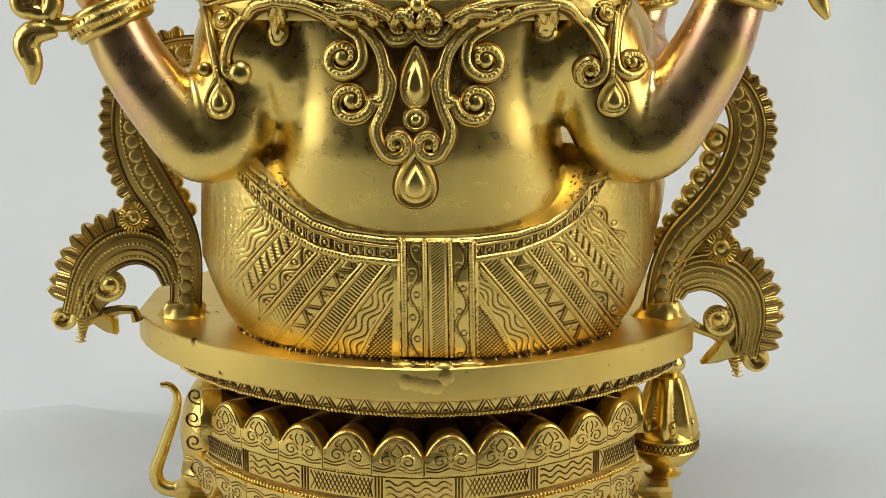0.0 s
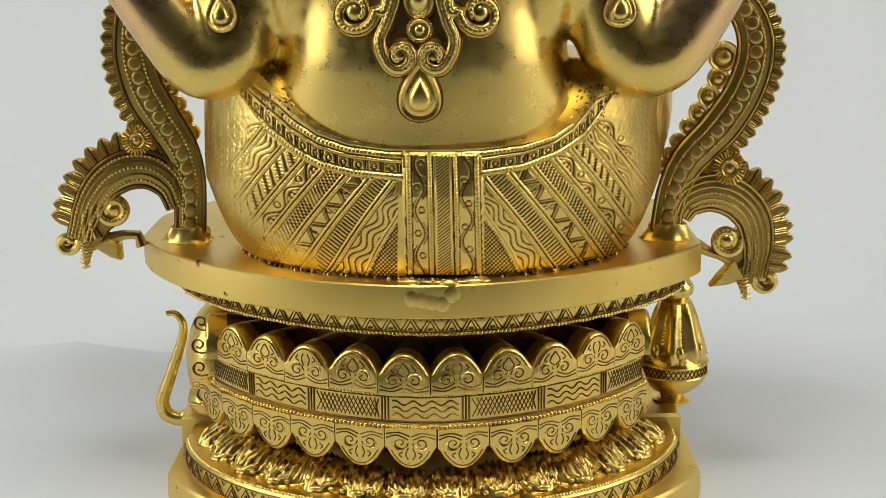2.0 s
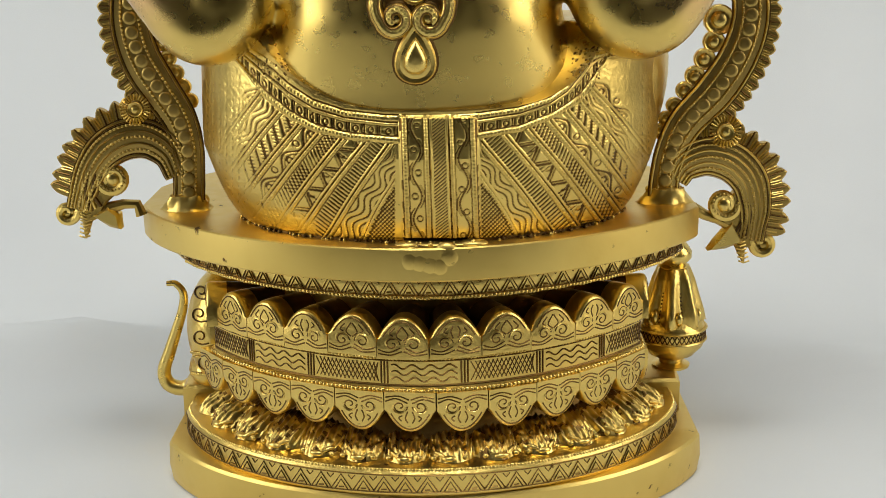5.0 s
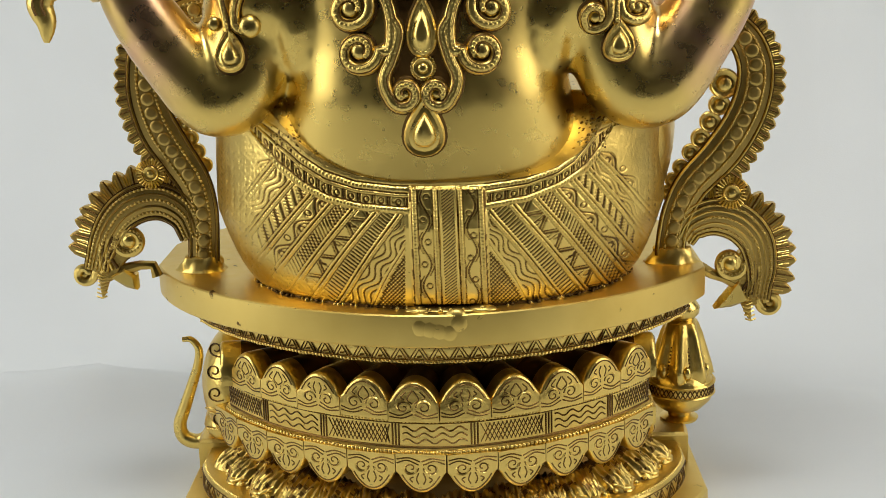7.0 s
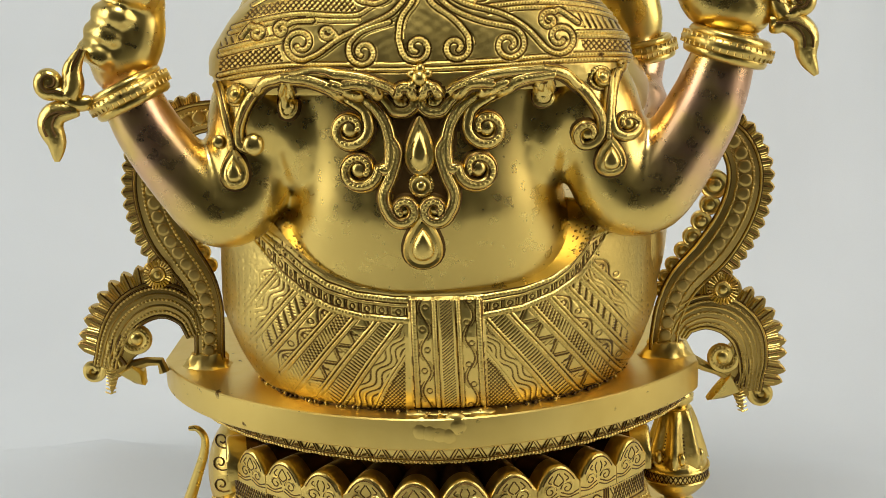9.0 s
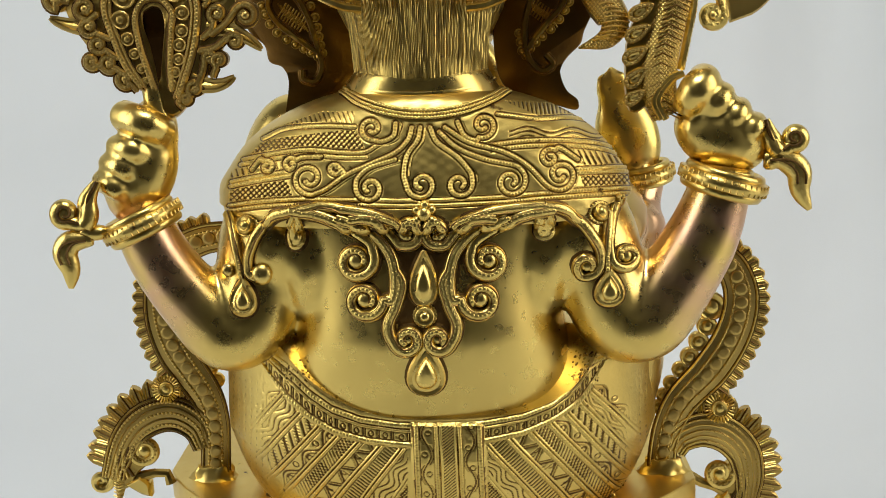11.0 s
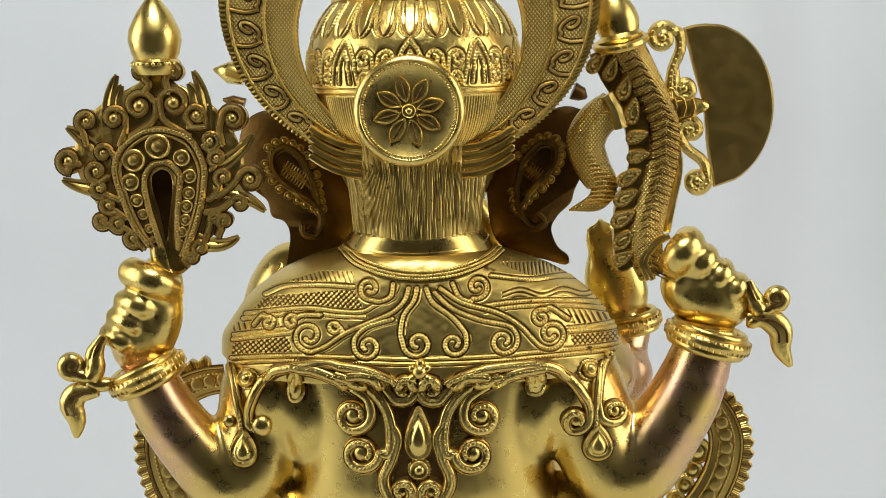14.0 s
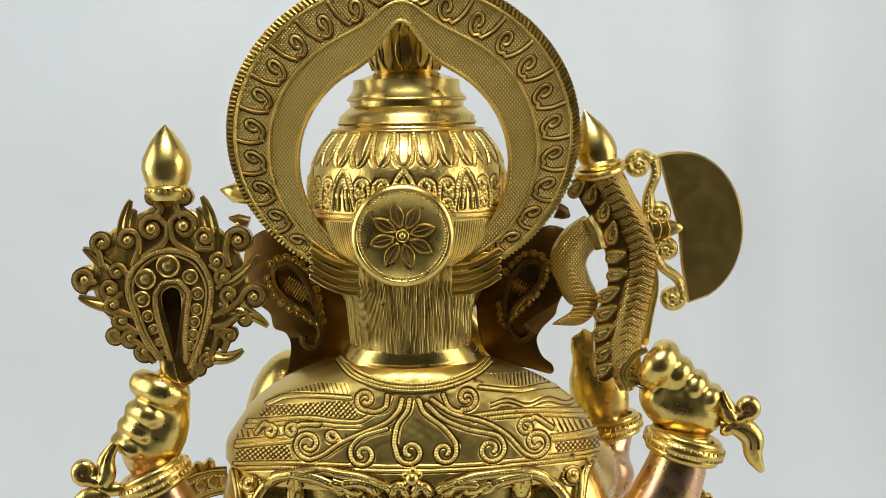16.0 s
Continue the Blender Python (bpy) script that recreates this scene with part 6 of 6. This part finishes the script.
# ---- side brackets ----
def bracket(spine, wide, rosettes, flower, neck, coil, beak, foot, tail, link, label, side):
    ob = tagged(new("peacock_bracket"), label, "bracket", "side brackets")
    y0, y1 = -0.0035, 0.0035
    on = lambda line, y: [MID.on(u, v, y) for u, v in line]

    def sides(line, half):
        out = []
        for i, p in enumerate(line):
            a, b = line[max(0, i - 1)], line[min(len(line) - 1, i + 1)]
            d = math.hypot(b[0] - a[0], b[1] - a[1]) or 1
            nx, ny = (b[1] - a[1]) / d, -(b[0] - a[0]) / d
            h = half(i / (len(line) - 1))
            out.append(((p[0] + nx * h, p[1] + ny * h), (p[0] - nx * h, p[1] - ny * h)))
        return out

    def strap(name, line, half, outer_rail, dots):
        s = Shape()
        rails = sides(line, half)
        loops = []
        for a, b in rails:
            pa, pb, qa, qb = MID.on(*a, y0 + 0.0008), MID.on(*b, y0 + 0.0008), MID.on(*a, y1), MID.on(*b, y1)
            m = pa.lerp(pb, 0.5) + Vector((0, -0.0012, 0))
            loops.append([pa, pa.lerp(m, 0.35) + Vector((0, -0.0008, 0)), m, pb.lerp(m, 0.35) + Vector((0, -0.0008, 0)), pb, qb, qa])
        rings(s, loops, B_)
        st = part(name, s.mesh(name), ob)
        s = Shape()
        for f in ((0.06, 0.28, 0.72, 0.94) if dots else (0.05, 0.20, 0.36, 0.52, 0.68, 0.82, 0.95)):
            path = [MID.on(a[0] + (b[0] - a[0]) * f, a[1] + (b[1] - a[1]) * f, y0 - 0.0004) for a, b in rails]
            tube(s, path, 0.0007, A_, 5)
            # dark strip behind each ridge paints dirt and shade beside it
            tube(s, [p + Vector((0, 0.0006, 0)) for p in path], 0.0016, M_, 5, flat=0.35)
            if f in (0.28, 0.72, 0.20, 0.52, 0.82):
                for p in even(path, 0.0024):
                    bead(s, p + Vector((0, -0.0004, 0)), 0.0009, A_ if side > 0 else C_)
        part("beading", s.mesh("beading"), st)
        if dots:
            for p in even(on(line, y0 - 0.0008), 0.0078)[1:]:
                s = Shape()
                rosette(s, p, (0, -1, 0), 0.0036, B_, False)
                part("stud", s.mesh("stud"), st)
        # pointed leaves along the outer edge
        outer = [r[outer_rail] for r in rails]
        run = even([(u, v, 0) for u, v in outer], 21)
        for i in range(1, len(run) - 1):
            u, v = run[i].x, run[i].y
            d = (run[i + 1] - run[i - 1]).normalized()
            k = min(range(len(line)), key=lambda j: (line[j][0] - u) ** 2 + (line[j][1] - v) ** 2)
            ox, oy = u - line[k][0], v - line[k][1]
            q = math.hypot(ox, oy) or 1
            ox, oy = ox / q, oy / q
            f = i / len(run)
            if name == "band" and not 0.30 < f < 0.98 or name == "neck" and not 0.20 < f < 0.93:
                continue
            s = Shape()
            l, w = (19 if name == "band" else 33), 11.5
            leaf = [(u + ox * l * p + d.x * w * q, v + oy * l * p + d.y * w * q) for p, q in ((-0.35, -1), (0.45, -1), (0.72, -0.72), (0.90, -0.30), (1.0, 0.15), (0.86, 0.55), (0.60, 0.92), (0.40, 1), (-0.35, 1))]
            slab(s, [(p.x, p.z) for p in on(leaf, 0)], y0 + 0.0005, y1 - 0.0005, B_, 0.001)
            tube(s, on([(u, v), (u + ox * l * 0.9, v + oy * l * 0.9)], y0 + 0.0001), 0.0005, M_, 4)
            for g in (-0.98, -0.6, 0.0, 0.6):
                tube(s, on([(u + d.x * w * g, v + d.y * w * g), (u + ox * l * 0.62 + d.x * w * g, v + oy * l * 0.62 + d.y * w * g)], y0 + 0.0002), 0.0005, C_, 4)
            part("leaf", s.mesh("leaf"), st)
        return st

    t_side = 1 if side > 0 else 0
    strap("band", flow(spine, 6), lambda f: wide * float(np.interp(f, (0, 0.15, 0.42, 0.7, 1), (1.0, 1.0, 1.36, 1.28, 1.0))), t_side, True)
    strap("neck", flow(neck, 6), lambda f: 21 + 12 * math.sin(math.pi * min(1, f * 1.15)), 1 - t_side, False)
    for u, v, r in rosettes:
        s = Shape()
        rosette(s, MID.on(u, v, 0.0), (0, -1, 0), r * 0.00033, C_)
        part("rosette", s.mesh("rosette"), ob)
    s = Shape()
    u, v, r = flower
    rosette(s, MID.on(u, v, 0.0), (0, -1, 0), r * 0.00033, A_, False)
    rosette(s, MID.on(u, v, -0.0048), (0, -1, 0), r * 0.00016, C_)
    for i in range(26):
        a = 2 * math.pi * i / 26
        tube(s, on([(u + r * 0.55 * math.cos(a), v + r * 0.55 * math.sin(a)), (u + r * 0.93 * math.cos(a), v + r * 0.93 * math.sin(a))], -0.0058), 0.0006, C_, 4)
    part("flower", s.mesh("flower"), ob)
    s = Shape()
    e = coil[0][:2]
    face = [(e[0] + side * a, e[1] + b) for a, b in ((-14, 20), (20, -24), (52, -20), (66, 24), (52, 66), (26, 66), (8, 38))]
    slab(s, [(p.x, p.z) for p in on(flow(face + face[:1], 4)[:-1], 0)], -0.0030, 0.0035, A_, 0.001)
    for k in range(4):
        line = [(e[0] + side * (30 + k * 7), e[1] - 6 + k * 4), (e[0] + side * (34 + k * 6), e[1] + 24), (e[0] + side * (20 + k * 9), e[1] + 48 + k * 3)]
        tube(s, on(flow(line, 5), -0.0034), 0.0010, C_ if k % 2 else D_, 5)
    part("face", s.mesh("face"), ob)
    s = Shape()
    (cu, cv, r), head = coil
    tube(s, on(curl(head, (cu, cv), r, r * 0.35, 0 if side > 0 else 180, 400 * side, 24), -0.0015), 0.0030, C_, 8)
    ball(s, MID.on(cu, cv, -0.0015), (0.0046, 0.0040, 0.0046), C_, None, 14, 10)
    for q in even(on(curl(head, (cu, cv), r, r * 0.5, 0 if side > 0 else 180, 330 * side, 24), -0.0042), 0.0022):
        bead(s, q, 0.0009, A_)
    part("coil", s.mesh("coil"), ob)
    s = Shape()
    slab(s, [(p.x, p.z) for p in on(beak, 0)], -0.0045, 0.0035, P_, 0.002)
    part("beak", s.mesh("beak"), ob, "smooth pointed beak")
    s = Shape()
    (cu, cv, r) = foot
    tube(s, on(curl([neck[-1]], (cu, cv), r, r * 0.35, 180 if side > 0 else 0, -360 * side, 22), -0.001), 0.0024, C_, 8)
    rosette(s, MID.on(cu, cv, 0.001), (0, -1, 0), r * 0.00028, A_)
    part("scroll_foot", s.mesh("scroll_foot"), ob)
    s = Shape()
    path = on(flow(tail, 5), 0.0)
    n = len(path)
    tube(s, path, [0.0042 * (1 - 0.9 * (i / (n - 1)) ** 2) for i in range(n)], A_, 8, flat=0.8)
    for i, p in enumerate(path[1:-1]):
        tube(s, [p + Vector((-0.003, -0.003, 0)), p + Vector((0, -0.0036, -0.001)), p + Vector((0.003, -0.003, 0))], 0.0005, C_, 4)
    part("tail", s.mesh("tail"), ob)
    s = Shape()
    path = [q for q in on(link, 0.0)]
    path[0] = Vector((0.148 if side > 0 else -0.157, 0.0, 0.1555))
    tube(s, path, [0.0034, 0.0030, 0.0028, 0.0036], A_, 8)
    part("link", s.mesh("link"), ob)
    s = Shape()
    p = MID.on(spine[0][0], spine[0][1] + 12, 0.0)
    loops = []
    for k in range(7):
        f = k / 6
        loop = []
        for i in range(40):
            t = 2 * math.pi * i / 40
            lump = 1 + 0.22 * noise.noise(Vector((math.cos(t) * 2.2 + side, math.sin(t) * 2.2, f * 2.5)))
            r = (1 - 0.42 * f ** 0.5) * lump if k < 6 else 0.35
            loop.append((p.x + 0.0165 * r * math.cos(t), 0.0 + 0.0095 * r * math.sin(t), 0.1578 + 0.0105 * f * (1 + 0.15 * noise.noise(Vector((math.cos(t) * 3, math.sin(t) * 3, side)))) ))
        loops.append(loop)
    rings(s, loops, S_)
    part("brazed_foot", s.mesh("brazed_foot"), ob)
    return ob


bracket([(1176, 640), (1176, 600), (1186, 550), (1211, 500), (1258, 450), (1293, 400), (1314, 350), (1319, 300), (1303, 256), (1272, 228), (1235, 214)], 25,
        [(1168, 511, 13), (1177, 490, 13), (1191, 468, 14), (1208, 443, 15), (1225, 419, 17), (1241, 391, 18), (1256, 362, 18), (1264, 326, 25)], (1279, 512, 30),
        [(1196, 590), (1212, 566), (1250, 552), (1292, 562), (1322, 592), (1332, 632), (1330, 665), (1326, 690)], ((1278, 630, 25), []),
        [(1250, 706), (1262, 690), (1292, 656), (1312, 690), (1280, 702)], (1347, 695, 20), [(1300, 670), (1306, 695), (1314, 728)], [(1228, 650), (1246, 648), (1268, 655), (1298, 668)],
        "pierced brass peacock bracket, tipped outwards, on the pedestal", 1)
bracket([(371, 645), (371, 600), (368, 550), (352, 500), (321, 455), (290, 408), (272, 358), (268, 310), (276, 266), (302, 232), (340, 212), (380, 205)], 26,
        [(371, 470, 14), (359, 447, 14), (347, 424, 14), (334, 400, 14), (322, 374, 15)], (279, 486, 27),
        [(352, 592), (336, 556), (302, 534), (264, 534), (228, 554), (204, 588), (190, 630), (186, 650)], ((243, 598, 25), []),
        [(210, 658), (236, 642), (256, 655), (259, 680), (240, 676)], (166, 655, 18), [(198, 640), (200, 665), (198, 697)], [(304, 646), (284, 640), (262, 640), (232, 648)],
        "pierced brass peacock bracket with toothed leaf edge, on the pedestal", -1)

# ---- animal figure and pot beside the drum ----
s = Shape()
ball(s, (-0.1205, 0.030, 0.080), (0.0215, 0.032, 0.036), C_, None, 24, 16)
ball(s, (-0.128, 0.034, 0.0540), (0.016, 0.022, 0.012), C_, None, 16, 8)
tail = [LOW.on(u, v, 0.040) for u, v in flow([(298, 490), (314, 491), (327, 508), (326, 535), (314, 575), (302, 612), (292, 645), (300, 668), (325, 676), (348, 664), (362, 645)], 5)]
n = len(tail)
tube(s, tail, [0.0016 + 0.0032 * min(1, i / (n * 0.75)) for i in range(n)], P_, 10)
MOUSE = BVHTree.FromPolygons(s.v, s.f)
for k, (u, v) in enumerate(((360, 505), (356, 545), (358, 585), (366, 630))):
    cord(s, LOW, curl([(u + 14, v + 12), (u + 4, v + 14)], (u, v), 13, 4, 90, 400), MOUSE, 0.0007, D_, False)
for v in (612, 619, 650):
    cord(s, LOW, [(338 + 4 * i, v + 0.4 * i) for i in range(12)], MOUSE, 0.0009, C_)
tagged(new("mouse_figurine", s.mesh("mouse_figurine")), "small brass crouching mouse with a long curved tail", "figurine")

pot = tagged(new("covered_pot"), "small brass pot with draped cover and knob, beside the drum", "pot")
PX, PY = 0.1475, 0.045
s = Shape()
revolve(s, [(0.011, 0.0455), (0.0115, 0.047), (0.007, 0.0485), (0.0075, 0.051), (0.0135, 0.0540), (0.0188, 0.0600), (0.0202, 0.066), (0.0200, 0.0715), (0.0180, 0.075), (0.012, 0.080)], PX, PY, C_, 40)
part("body", s.mesh("body"), pot)
s = Shape()
for z in (0.0645, 0.0715):
    tube(s, [(PX + 0.0205 * math.cos(t), PY + 0.0205 * math.sin(t), z) for t in (2 * math.pi * i / 48 for i in range(48))], 0.0009, C_, 5, closed=True)
for i in range(44):
    t, t2 = 2 * math.pi * i / 44, 2 * math.pi * (i + 1) / 44
    for za, zb in ((0.0655, 0.0705), (0.0705, 0.0655)):
        tube(s, [(PX + 0.0202 * math.cos(t), PY + 0.0202 * math.sin(t), za), (PX + 0.0202 * math.cos(t2), PY + 0.0202 * math.sin(t2), zb)], 0.0004, D_, 4)
part("girdle", s.mesh("girdle"), pot)
s = Shape()
loops = []
for z, r, w in ((0.073, 0.0170, 0.12), (0.0765, 0.0180, 0.13), (0.083, 0.0165, 0.13), (0.092, 0.0138, 0.14), (0.101, 0.0118, 0.10), (0.108, 0.0095, 0.05), (0.110, 0.0070, 0.0)):
    loops.append([(PX + r * (1 + w * math.cos(7 * t)) * math.cos(t), PY + r * (1 + w * math.cos(7 * t)) * math.sin(t), z) for t in (2 * math.pi * i / 84 for i in range(84))])
rings(s, loops, C_)
for i in range(14):
    t = 2 * math.pi * i / 14
    m = 1 + (0.13 if i % 2 == 0 else -0.12)
    line = [(PX + r * (1 + (m - 1) * k) * math.cos(t), PY + r * (1 + (m - 1) * k) * math.sin(t), z) for z, r, k in ((0.075, 0.0182, 1), (0.083, 0.0163, 0.85), (0.092, 0.0131, 0.6), (0.101, 0.0103, 0.4))]
    for q in even(line, 0.0022):
        bead(s, Vector(q) * 1.0, 0.0006, C_ if i % 2 == 0 else M_, (math.cos(t), math.sin(t), 0.2))
part("cover", s.mesh("cover", 60), pot, "cover cast in hanging folds")
s = Shape()
revolve(s, [(0.0070, 0.105), (0.0095, 0.109), (0.0074, 0.1105), (0.0104, 0.114), (0.0106, 0.118), (0.0076, 0.1225), (0.003, 0.1255), (0.0005, 0.1262)], PX, PY, P_, 28)
part("knob", s.mesh("knob"), pot)
s = Shape()
for t in (-2.4, -1.5, -0.6, 0.3):
    c_ = Vector((PX + 0.0165 * math.cos(t), PY + 0.0165 * math.sin(t), 0.0800))
    ball(s, c_, (0.0028, 0.0028, 0.0045), P_, None, 10, 8)
part("tassel", s.mesh("tassel"), pot)
